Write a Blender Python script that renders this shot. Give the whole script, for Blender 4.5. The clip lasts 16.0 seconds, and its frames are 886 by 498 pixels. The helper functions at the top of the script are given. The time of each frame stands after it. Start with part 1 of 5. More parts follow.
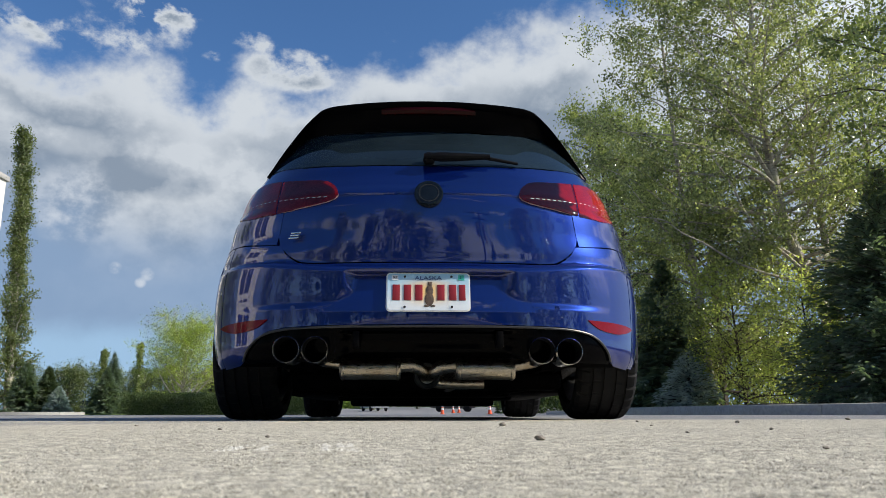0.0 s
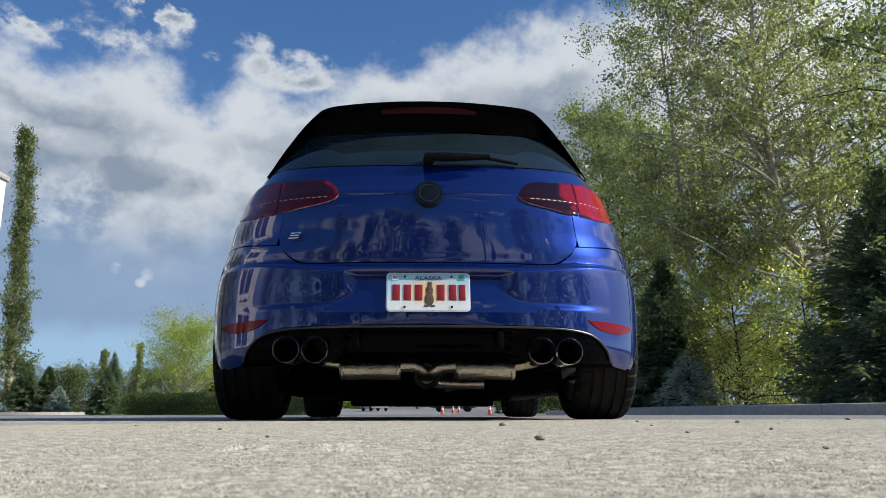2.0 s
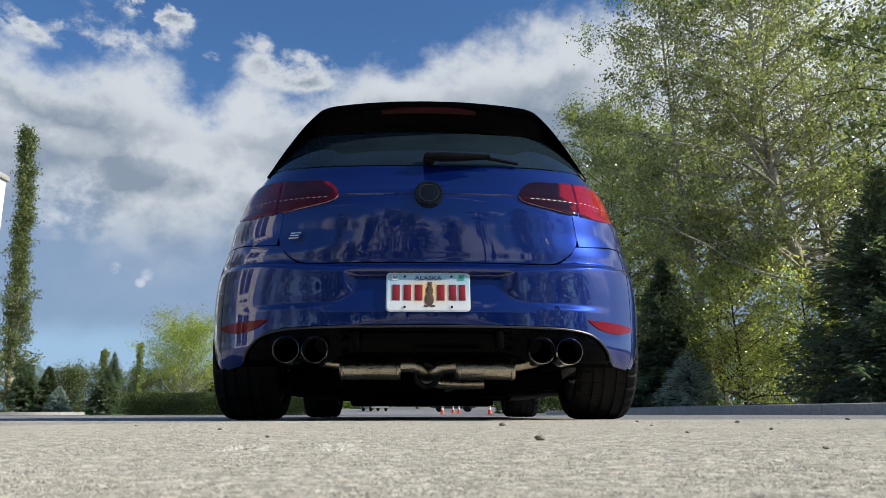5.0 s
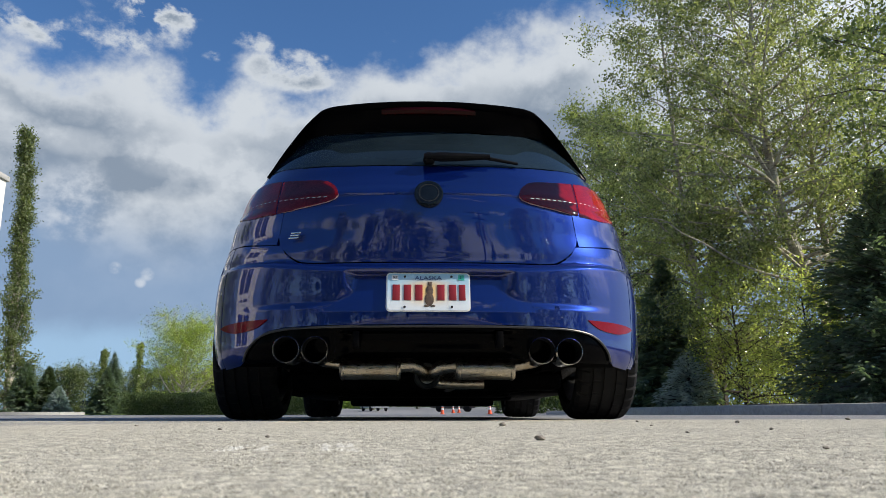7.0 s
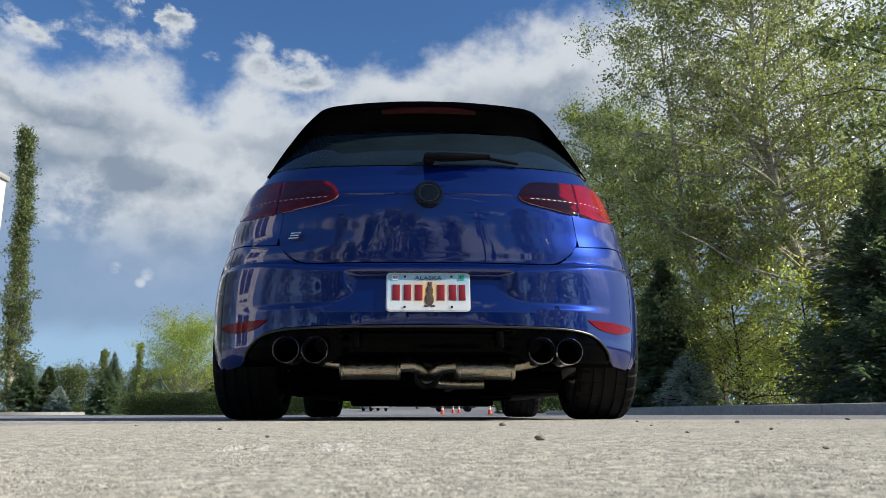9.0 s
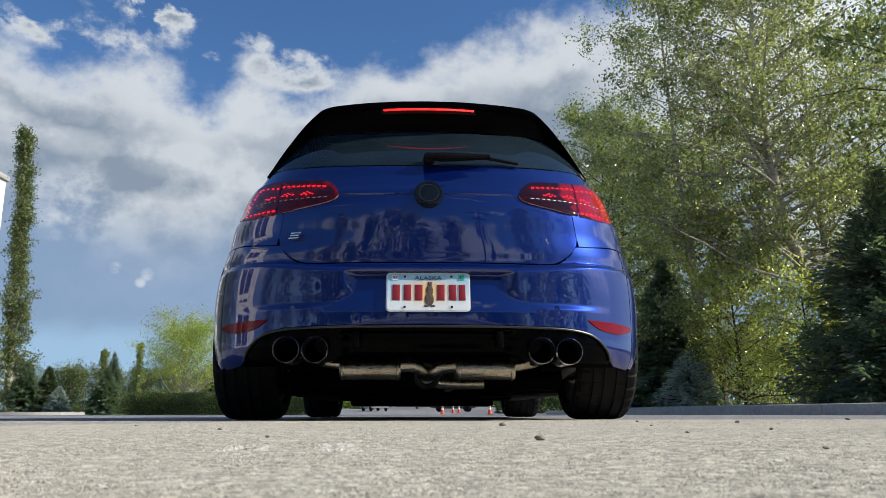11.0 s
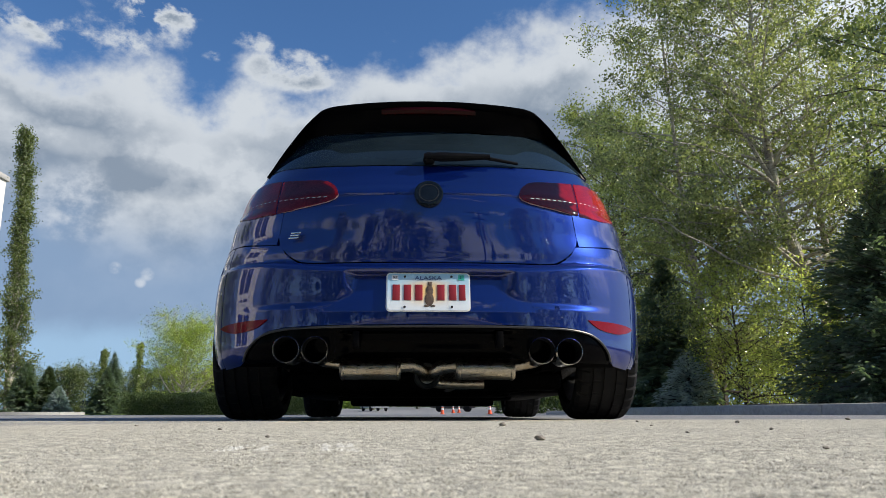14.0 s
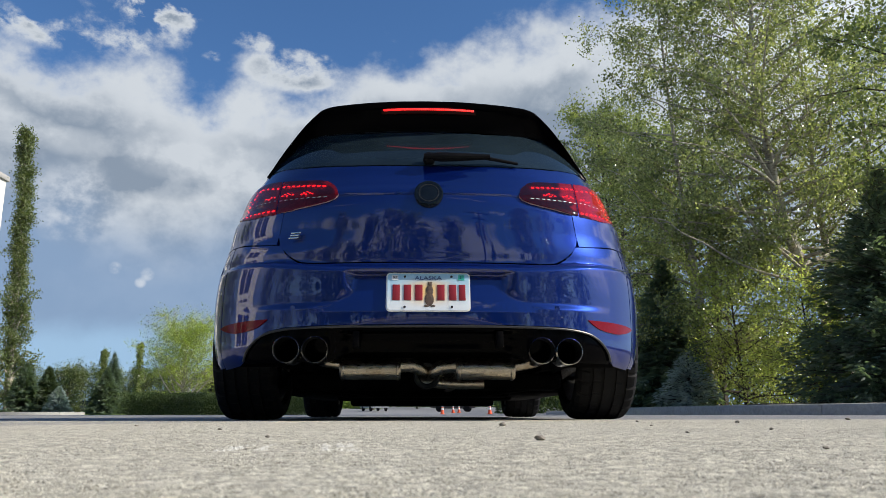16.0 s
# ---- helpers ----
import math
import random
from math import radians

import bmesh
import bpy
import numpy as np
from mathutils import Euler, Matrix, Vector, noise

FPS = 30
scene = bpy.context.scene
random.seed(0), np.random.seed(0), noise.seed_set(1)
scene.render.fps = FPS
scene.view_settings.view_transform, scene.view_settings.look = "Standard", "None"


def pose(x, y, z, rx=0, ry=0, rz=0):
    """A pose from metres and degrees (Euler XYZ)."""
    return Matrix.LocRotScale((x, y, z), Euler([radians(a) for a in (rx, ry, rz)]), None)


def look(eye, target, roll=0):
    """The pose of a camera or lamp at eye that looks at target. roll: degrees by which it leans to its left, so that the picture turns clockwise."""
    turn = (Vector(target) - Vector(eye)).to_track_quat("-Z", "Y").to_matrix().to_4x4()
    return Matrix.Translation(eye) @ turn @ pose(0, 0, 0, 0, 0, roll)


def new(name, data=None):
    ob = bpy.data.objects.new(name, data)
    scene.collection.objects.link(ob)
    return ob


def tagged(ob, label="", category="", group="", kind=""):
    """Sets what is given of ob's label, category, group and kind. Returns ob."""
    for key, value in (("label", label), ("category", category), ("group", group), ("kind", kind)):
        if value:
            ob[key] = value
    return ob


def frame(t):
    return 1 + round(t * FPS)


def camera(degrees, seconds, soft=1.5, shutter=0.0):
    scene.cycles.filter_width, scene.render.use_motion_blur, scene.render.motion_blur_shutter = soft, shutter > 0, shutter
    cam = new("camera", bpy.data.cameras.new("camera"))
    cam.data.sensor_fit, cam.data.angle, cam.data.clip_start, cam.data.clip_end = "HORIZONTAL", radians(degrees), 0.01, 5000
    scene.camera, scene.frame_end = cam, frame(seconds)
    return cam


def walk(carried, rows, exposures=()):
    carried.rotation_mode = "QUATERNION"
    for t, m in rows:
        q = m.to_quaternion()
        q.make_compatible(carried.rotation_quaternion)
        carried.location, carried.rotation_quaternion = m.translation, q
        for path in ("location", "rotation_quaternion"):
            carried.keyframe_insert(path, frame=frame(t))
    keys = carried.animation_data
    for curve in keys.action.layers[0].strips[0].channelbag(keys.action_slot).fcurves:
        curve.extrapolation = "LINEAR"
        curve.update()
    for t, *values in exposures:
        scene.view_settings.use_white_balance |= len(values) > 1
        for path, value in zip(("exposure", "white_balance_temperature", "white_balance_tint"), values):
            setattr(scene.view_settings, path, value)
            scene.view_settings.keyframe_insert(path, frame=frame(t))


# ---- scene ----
cam = camera(60.11, 16.0, soft=0.45)
cam.data.dof.use_dof, cam.data.dof.focus_distance, cam.data.dof.aperture_fstop = True, 3.6, 32.0
EYE = Vector((-0.043, -2.737, 0.024))
AIM = EYE + Vector((0.0330, 0.9770, 0.2107))
walk(cam, [(0.0, look(EYE, AIM, -0.07)), (16.0, look(EYE, AIM, -0.07))], exposures=[(0.0, 0.1), (16.0, 0.1)])

# ---- world, sun ----
SUN_DIR = Vector((0.82, -0.13, 0.54)).normalized()
sun = new("sun", bpy.data.lights.new("sun", "SUN"))
sun.data.energy, sun.data.angle, sun.data.color = 5.6, radians(0.6), (1.0, 0.92, 0.80)
sun.matrix_world = look(SUN_DIR * 60, (0, 0, 0))
SUN_ELEV = math.asin(SUN_DIR.z)
SUN_ROT = math.atan2(SUN_DIR.x, SUN_DIR.y)


class Nodes:
    """Short hand for building a node tree."""

    def __init__(self, tree):
        self.t = tree
        tree.nodes.clear()

    def n(self, kind, **kw):
        node = self.t.nodes.new(kind)
        for k, v in kw.items():
            if k == "op":
                node.operation = v
            elif k == "blend":
                node.blend_type = v
            elif k == "dtype":
                node.data_type = v
            elif k == "itype":
                node.interpolation_type = v
            elif k == "ins":
                for i, val in v.items():
                    self.put(node, i, val)
        return node

    def put(self, node, i, val):
        if hasattr(val, "links") and hasattr(val, "is_output"):
            self.t.links.new(val, node.inputs[i])
        else:
            node.inputs[i].default_value = val

    def math(self, op, a, b=0.0, c=0.0, clamp=False):
        m = self.n("ShaderNodeMath", op=op, ins={0: a, 1: b, 2: c})
        m.use_clamp = clamp
        return m.outputs[0]

    def mix(self, f, a, b, blend="MIX"):
        m = self.n("ShaderNodeMix", dtype="RGBA", blend=blend)
        self.put(m, 0, f), self.put(m, 6, a), self.put(m, 7, b)
        return m.outputs[2]

    def noise(self, vec, scale, detail=4.0, rough=0.55, distort=0.0):
        m = self.n("ShaderNodeTexNoise")
        if vec is not None:
            self.put(m, "Vector", vec)
        self.put(m, "Scale", scale), self.put(m, "Detail", detail), self.put(m, "Roughness", rough), self.put(m, "Distortion", distort)
        return m.outputs["Fac"]

    def ramp(self, f, stops):
        m = self.n("ShaderNodeValToRGB")
        cr = m.color_ramp
        while len(cr.elements) < len(stops):
            cr.elements.new(0.5)
        for e, (p, c) in zip(cr.elements, stops):
            e.position = p
            e.color = (*c, 1) if len(c) == 3 else c
        self.put(m, 0, f)
        return m.outputs[0]

    def remap(self, v, a, b, c=0.0, d=1.0, smooth=True):
        m = self.n("ShaderNodeMapRange", itype="SMOOTHSTEP" if smooth else "LINEAR", ins={0: v, 1: a, 2: b, 3: c, 4: d})
        return m.outputs[0]


def cloud_cover(N, d):
    """Cloud density and brightness by the direction d on the sky dome."""
    p = N.n("ShaderNodeSeparateXYZ", ins={0: d})
    el = N.math("MULTIPLY", N.math("ARCSINE", p.outputs[2]), 180 / math.pi)
    az = N.math("MULTIPLY", N.math("ARCTAN2", p.outputs[0], p.outputs[1]), 180 / math.pi)
    flat = N.n("ShaderNodeMapping", ins={0: d, 3: (1.0, 1.0, 1.25)}).outputs[0]
    billow = N.noise(flat, 6.5, 11.0, 0.60, 0.0)
    puff = N.noise(N.n("ShaderNodeVectorMath", op="ADD", ins={0: flat, 1: (1.3, 0.2, 0.71)}).outputs[0], 15.0, 10.0, 0.58, 0.0)
    soft = N.noise(N.n("ShaderNodeVectorMath", op="ADD", ins={0: flat, 1: (0.2, 2.2, 0.9)}).outputs[0], 3.2, 5.0, 0.5, 0.2)
    wisp = N.noise(N.n("ShaderNodeVectorMath", op="ADD", ins={0: N.n("ShaderNodeMapping", ins={0: d, 3: (1.0, 1.0, 1.4)}).outputs[0], 1: (0.7, 1.9, 0.3)}).outputs[0], 24.0, 9.0, 0.60, 0.1)
    # upper edge of the cloud bank: elevation in degrees by azimuth from the car's axis
    edge = ((-180, 21.5), (-110, 22.0), (-45, 26.0), (-32, 23.9), (-28.6, 23.7), (-26.7, 23.0), (-23.8, 23.6), (-18.6, 23.8), (-17.9, 22.2), (-17.0, 21.6), (-15.8, 22.2), (-14.2, 23.5), (-13.0, 24.0), (-11.4, 23.5), (-10.9, 22.6), (-8.9, 23.0), (-5.9, 23.6),
            (-5.1, 24.9), (-2.5, 25.5), (-0.9, 24.9), (1.8, 26.3), (7.5, 27.8), (13.9, 29.2), (22, 31), (40, 27), (62, 23.2), (120, 17.0), (180, 21.5))
    ramp = N.ramp(N.remap(az, -180, 180, 0.0, 1.0, False), [((a + 180) / 360, (e / 50,) * 3) for a, e in edge])
    top = N.math("MULTIPLY", N.n("ShaderNodeSeparateColor", ins={0: ramp}).outputs[0], 50.0)
    under = N.math("MAXIMUM", N.math("SUBTRACT", top, el), -3.6)
    lump = N.math("ADD", N.math("MULTIPLY", N.math("SUBTRACT", billow, 0.5), 6.0), N.math("MULTIPLY", N.math("SUBTRACT", puff, 0.5), 8.0))
    dens = N.math("ADD", under, lump)

    def blob(a0, e0, ra, re):
        """1 in the middle of an oval on the dome, 0 outside it."""
        u = N.math("DIVIDE", N.math("SUBTRACT", az, a0), ra)
        v = N.math("DIVIDE", N.math("SUBTRACT", el, e0), re)
        q = N.math("ADD", N.math("MULTIPLY", u, u), N.math("MULTIPLY", v, v))
        return N.remap(N.math("ADD", q, N.math("MULTIPLY", N.math("SUBTRACT", billow, 0.5), 2.6)), 0.0, 1.1, 1.0, 0.0)
    # loose puffs above the bank: azimuth, elevation, half width, half height, weight
    for a0, e0, ra, re, wgt in ((-9.9, 25.0, 4.8, 1.8, 4.4), (-13.2, 26.7, 2.4, 0.9, 3.0), (-21.8, 27.0, 6.8, 2.6, 4.0), (-20.0, 28.0, 3.5, 1.6, 1.8), (-30.5, 25.6, 3.0, 0.9, 1.8), (-25.5, 25.0, 5.5, 1.3, 2.7), (-16.2, 25.2, 1.1, 0.6, 2.6), (-33, 28.0, 5, 1.5, 2.0), (30, 36, 10, 4, 4.0), (-60, 34, 16, 6, 4.0), (168, 36, 12, 2.5, 3.6), (-150, 33, 14, 3, 3.6), (-172, 25, 9, 2.2, 3.2), (160, 24, 10, 2.0, 3.0)):
        ragged = N.math("ADD", wgt - 0.9, N.math("MULTIPLY", N.math("SUBTRACT", wisp, 0.5), 14.0))
        dens = N.math("ADD", dens, N.math("MULTIPLY", blob(a0, e0, ra, re), ragged))
    cover = N.remap(dens, -1.7, 1.9)
    deep = N.remap(dens, 0.6, 5.0)
    white = N.remap(N.math("ADD", N.math("MULTIPLY", soft, 0.6), N.math("MULTIPLY", puff, 0.4)), 0.44, 0.62)
    # sunlit heads and a grey flank in the bank
    for a0, e0, ra, re, wgt in ((-20.3, 22.6, 4.2, 2.6, 0.75), (-12.8, 22.2, 3.6, 2.2, 0.65), (-2.5, 24.5, 4.5, 1.6, 0.5), (-25.2, 18.2, 3.0, 1.2, 0.45), (7, 26.0, 7, 2.2, 0.6), (-26.5, 20.9, 5.0, 2.3, -0.75), (-19.5, 16.2, 4.5, 1.5, -0.5), (-14, 17.5, 7, 1.6, 0.35), (24, 24, 14, 9, 0.9), (5.5, 19.5, 5.0, 2.5, -0.4)):
        white = N.math("ADD", white, N.math("MULTIPLY", blob(a0, e0, ra, re), wgt * 1.15), clamp=True)
    shade = N.math("MULTIPLY", deep, N.math("SUBTRACT", 1.0, N.math("MULTIPLY", white, 0.90)))
    col = N.mix(shade, (0.62, 0.66, 0.70, 1), (0.245, 0.300, 0.375, 1))
    # a slate-blue flat base, and a paler strip above the horizon
    low = N.remap(N.math("ADD", el, N.math("MULTIPLY", N.math("SUBTRACT", soft, 0.5), 14.0)), 9.5, 17.0, 1.0, 0.0)
    col = N.mix(N.math("MULTIPLY", low, 0.92), col, (0.235, 0.34, 0.51, 1))
    haze = N.remap(N.math("ADD", el, N.math("MULTIPLY", N.math("SUBTRACT", billow, 0.5), 4.0)), 4.2, 6.6, 1.0, 0.0)
    col = N.mix(haze, col, (0.33, 0.50, 0.70, 1))
    # two stray scraps of white under the bank
    for a0, e0, r in ((-19.5, 9.6, 0.55), (-19.9, 9.0, 0.45), (-21.6, 9.9, 0.5), (-24.5, 14.0, 3.4)):
        a, e = radians(a0), radians(e0)
        v = (math.sin(a) * math.cos(e), math.cos(a) * math.cos(e), math.sin(e))
        dot = N.n("ShaderNodeVectorMath", op="DOT_PRODUCT", ins={0: d, 1: v}).outputs["Value"]
        f = N.math("MULTIPLY", N.remap(dot, math.cos(radians(r)), 1.0, 0.0, 1.0), N.remap(puff, 0.40, 0.62))
        col = N.mix(N.math("MULTIPLY", f, 0.85), col, (0.66, 0.70, 0.75, 1))
    # clouds towards the sun are brighter
    glow = N.n("ShaderNodeVectorMath", op="DOT_PRODUCT", ins={0: d, 1: tuple(SUN_DIR)}).outputs["Value"]
    gain = N.remap(glow, 0.30, 1.0, 1.0, 2.0)
    col = N.n("ShaderNodeVectorMath", op="SCALE", ins={0: col, 3: gain}).outputs[0]
    return cover, col


def make_world():
    w = bpy.data.worlds.new("sky")
    scene.world = w
    w.use_nodes = True
    N = Nodes(w.node_tree)
    sky = N.n("ShaderNodeTexSky")
    sky.sky_type, sky.sun_disc = "NISHITA", False
    sky.sun_elevation, sky.sun_rotation = SUN_ELEV, SUN_ROT
    sky.air_density, sky.dust_density, sky.ozone_density = 1.0, 0.3, 1.6
    d = N.n("ShaderNodeTexCoord").outputs["Generated"]
    cover, col = cloud_cover(N, d)
    blue = N.mix(1.0, sky.outputs[0], (0.059, 0.088, 0.120, 1), "MULTIPLY")
    total = N.mix(N.math("MULTIPLY", cover, 0.96), blue, col)
    bg = N.n("ShaderNodeBackground", ins={0: total, 1: 1.0})
    out = N.n("ShaderNodeOutputWorld")
    N.put(out, 0, bg.outputs[0])


make_world()


# ---- materials ----
def principled(name, build):
    m = bpy.data.materials.new(name)
    m.use_nodes = True
    N = Nodes(m.node_tree)
    b = N.n("ShaderNodeBsdfPrincipled")
    out = N.n("ShaderNodeOutputMaterial")
    N.put(out, 0, b.outputs[0])
    build(N, b, out)
    return m


def bump(N, b, height, dist, strength=1.0):
    m = N.n("ShaderNodeBump", ins={"Height": height, "Distance": dist, "Strength": strength})
    N.put(b, "Normal", m.outputs[0])


def simple(name, col, rough=0.5, metal=0.0, coat=0.0, var=0.15, scale=30.0, bumps=0.0, ior=1.5):
    def build(N, b, out):
        co = N.n("ShaderNodeTexCoord").outputs["Object"]
        f = N.noise(co, scale, 5.0, 0.6)
        g = N.noise(co, scale * 0.13, 3.0, 0.5)
        f2 = N.math("ADD", N.math("MULTIPLY", f, 0.6), N.math("MULTIPLY", g, 0.4))
        lo = tuple(c * (1 - var) for c in col) + (1,)
        hi = tuple(min(1, c * (1 + var)) for c in col) + (1,)
        N.put(b, "Base Color", N.mix(N.remap(f2, 0.3, 0.7), lo, hi))
        N.put(b, "Roughness", N.remap(g, 0.3, 0.7, rough * 0.85, min(1, rough * 1.15)))
        N.put(b, "Metallic", metal), N.put(b, "IOR", ior)
        N.put(b, "Coat Weight", coat), N.put(b, "Coat Roughness", 0.03)
        if bumps:
            bump(N, b, f, bumps)
    return principled(name, build)


def car_paint(N, b, out):
    co = N.n("ShaderNodeTexCoord").outputs["Object"]
    fl = N.noise(co, 900.0, 2.0, 0.5)
    N.put(b, "Base Color", N.mix(N.remap(fl, 0.35, 0.7), (0.0020, 0.0125, 0.115, 1), (0.0038, 0.0215, 0.172, 1)))
    N.put(b, "Metallic", 0.58), N.put(b, "Specular IOR Level", 0.2), N.put(b, "Specular Tint", (0.10, 0.20, 0.75, 1))
    dust = N.noise(co, 5.0, 5.0, 0.6)
    N.put(b, "Roughness", N.remap(dust, 0.3, 0.75, 0.34, 0.40))
    N.put(b, "Coat Weight", 1.0), N.put(b, "Coat IOR", 1.74)
    N.put(b, "Coat Roughness", N.remap(dust, 0.35, 0.8, 0.015, 0.035))


def asphalt(N, b, out):
    geo = N.n("ShaderNodeNewGeometry").outputs["Position"]
    p = N.n("ShaderNodeSeparateXYZ", ins={0: geo})
    vor = N.n("ShaderNodeTexVoronoi", ins={"Vector": geo, "Scale": 200.0, "Randomness": 1.0})
    grain = N.noise(geo, 520.0, 4.0, 0.7)
    pit = N.noise(geo, 110.0, 3.0, 0.6)
    mid = N.noise(geo, 26.0, 5.0, 0.65)
    big = N.noise(geo, 1.3, 4.0, 0.6)
    chip = N.n("ShaderNodeSeparateColor", ins={0: vor.outputs["Color"]}).outputs[0]
    col = N.ramp(chip, [(0.0, (0.17, 0.158, 0.13)), (0.25, (0.40, 0.378, 0.305)), (0.70, (0.585, 0.55, 0.44)), (0.92, (0.82, 0.78, 0.645))])
    col = N.mix(N.remap(grain, 0.46, 0.60, 0.0, 0.45), col, (0.50, 0.465, 0.37, 1))
    col = N.mix(N.remap(pit, 0.60, 0.70, 0.0, 0.7), col, (0.18, 0.165, 0.14, 1))
    col = N.mix(N.remap(mid, 0.35, 0.75, 0.0, 0.25), col, (0.66, 0.62, 0.50, 1))
    col = N.mix(N.remap(big, 0.4, 0.7, 0.0, 0.35), col, (0.50, 0.475, 0.40, 1))
    # the older, greyer road surface begins behind a ragged joint
    # the same grey reaches up to 1.6 m further forward on the left
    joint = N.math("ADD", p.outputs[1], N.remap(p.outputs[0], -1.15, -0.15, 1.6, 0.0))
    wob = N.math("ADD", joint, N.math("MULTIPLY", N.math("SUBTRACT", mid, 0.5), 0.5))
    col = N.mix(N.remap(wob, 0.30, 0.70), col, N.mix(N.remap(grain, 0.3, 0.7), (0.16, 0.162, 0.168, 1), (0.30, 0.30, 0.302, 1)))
    N.put(b, "Base Color", col)
    N.put(b, "Roughness", 0.85)
    h = N.math("ADD", N.math("MULTIPLY", N.math("SUBTRACT", 1.0, vor.outputs["Distance"]), 0.35), N.math("ADD", N.math("MULTIPLY", mid, 0.5), N.math("MULTIPLY", grain, 0.5)))
    bump(N, b, h, 0.0032)


def leaf(name, dark, light, trans=0.35, rough=0.45):
    def build(N, b, out):
        g = N.n("ShaderNodeNewGeometry")
        r = g.outputs["Random Per Island"]
        patch = N.noise(g.outputs["Position"], 0.8, 3.0, 0.6)
        f = N.math("ADD", N.math("MULTIPLY", r, 0.65), N.math("MULTIPLY", N.remap(patch, 0.3, 0.7), 0.35))
        col = N.mix(f, (*dark, 1), (*light, 1))
        N.put(b, "Base Color", col)
        N.put(b, "Roughness", rough), N.put(b, "Specular IOR Level", 0.8)
        tr = N.n("ShaderNodeBsdfTranslucent", ins={0: N.mix(1.0, col, (2.3, 2.4, 1.1, 1), "MULTIPLY")})
        mx = N.n("ShaderNodeMixShader", ins={0: trans, 1: b.outputs[0], 2: tr.outputs[0]})
        N.put(out, 0, mx.outputs[0])
    return principled(name, build)


def bark_birch(N, b, out):
    co = N.n("ShaderNodeNewGeometry").outputs["Position"]
    st = N.n("ShaderNodeMapping", ins={0: co, 3: (3.0, 3.0, 14.0)}).outputs[0]
    f = N.noise(st, 3.0, 5.0, 0.65)
    g = N.noise(co, 2.0, 4.0, 0.6)
    col = N.mix(N.remap(f, 0.52, 0.64), (0.50, 0.46, 0.385, 1), (0.05, 0.042, 0.035, 1))
    col = N.mix(N.remap(g, 0.45, 0.7, 0.0, 0.6), col, (0.16, 0.12, 0.09, 1))
    N.put(b, "Base Color", col), N.put(b, "Roughness", 0.8)
    bump(N, b, f, 0.01)


def emitter(name, col, strength):
    def build(N, b, out):
        N.put(b, "Base Color", (0.3, 0.01, 0.01, 1))
        N.put(b, "Emission Color", (*col, 1)), N.put(b, "Emission Strength", strength)
    return principled(name, build)


def lens(name, tint, ior=1.45):
    m = bpy.data.materials.new(name)
    m.use_nodes = True
    N = Nodes(m.node_tree)
    tr = N.n("ShaderNodeBsdfTransparent", ins={0: (*tint, 1)})
    gl = N.n("ShaderNodeBsdfGlossy", ins={0: (1, 1, 1, 1), 1: 0.02})
    fr = N.n("ShaderNodeFresnel", ins={0: ior})
    mx = N.n("ShaderNodeMixShader", ins={0: fr.outputs[0], 1: tr.outputs[0], 2: gl.outputs[0]})
    out = N.n("ShaderNodeOutputMaterial")
    N.put(out, 0, mx.outputs[0])
    return m


def brushed(N, b, out):
    co = N.n("ShaderNodeTexCoord").outputs["Object"]
    st = N.n("ShaderNodeMapping", ins={0: co, 3: (40.0, 400.0, 400.0)}).outputs[0]
    f = N.noise(st, 1.0, 4.0, 0.6)
    g = N.noise(co, 9.0, 4.0, 0.6)
    col = N.mix(N.remap(g, 0.35, 0.7), (0.40, 0.36, 0.30, 1), (0.26, 0.21, 0.155, 1))
    N.put(b, "Base Color", col), N.put(b, "Metallic", 1.0)
    N.put(b, "Roughness", N.remap(f, 0.3, 0.7, 0.22, 0.40))


PAINT = principled("metallic_blue_paint", car_paint)
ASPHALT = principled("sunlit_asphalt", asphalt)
BLACK_GLOSS = simple("gloss_black", (0.0009, 0.0009, 0.0014), 0.12, ior=1.11)
SPOILER_BLACK = simple("spoiler_black", (0.0012, 0.0012, 0.0018), 0.3, ior=1.09)
BLACK_SATIN = simple("satin_black_plastic", (0.012, 0.012, 0.013), 0.42, bumps=0.0004, scale=200)
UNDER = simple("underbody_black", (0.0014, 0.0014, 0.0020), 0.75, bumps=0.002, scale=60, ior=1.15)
RUBBER = simple("tyre_rubber", (0.009, 0.009, 0.010), 0.75, var=0.3, bumps=0.0008, scale=120, ior=1.25)
BLACK_MATTE = simple("matte_black_trim", (0.006, 0.006, 0.007), 0.5, ior=1.15)
GLASS_DARK = simple("tinted_rear_glass", (0.012, 0.021, 0.029), 0.03, ior=1.36, var=0.25, scale=6.0)
CHROME = simple("chrome", (0.75, 0.75, 0.74), 0.08, metal=1.0, var=0.05)
STEEL = principled("brushed_steel", brushed)
DARK_STEEL = simple("sooty_steel", (0.02, 0.02, 0.02), 0.6, metal=0.6)
RIM = simple("silver_rim", (0.42, 0.42, 0.43), 0.28, metal=0.9)
RUST = simple("brake_iron", (0.20, 0.11, 0.07), 0.7, metal=0.5, var=0.3)
LENS_RED = lens("red_lens", (0.74, 0.13, 0.165))
REFLECT_RED = simple("red_reflector", (0.165, 0.005, 0.012), 0.10, ior=1.25, scale=140)
LAMP_BACK = simple("lamp_housing", (0.40, 0.25, 0.27), 0.45, metal=0.0, scale=90, var=0.3)
LAMP_WHITE = simple("lamp_clear_strip", (0.46, 0.42, 0.42), 0.3, scale=200)
LED_ON = emitter("led_red", (1.0, 0.045, 0.04), 5.5)
LED_TOP = emitter("led_red_high", (1.0, 0.012, 0.012), 1.8)
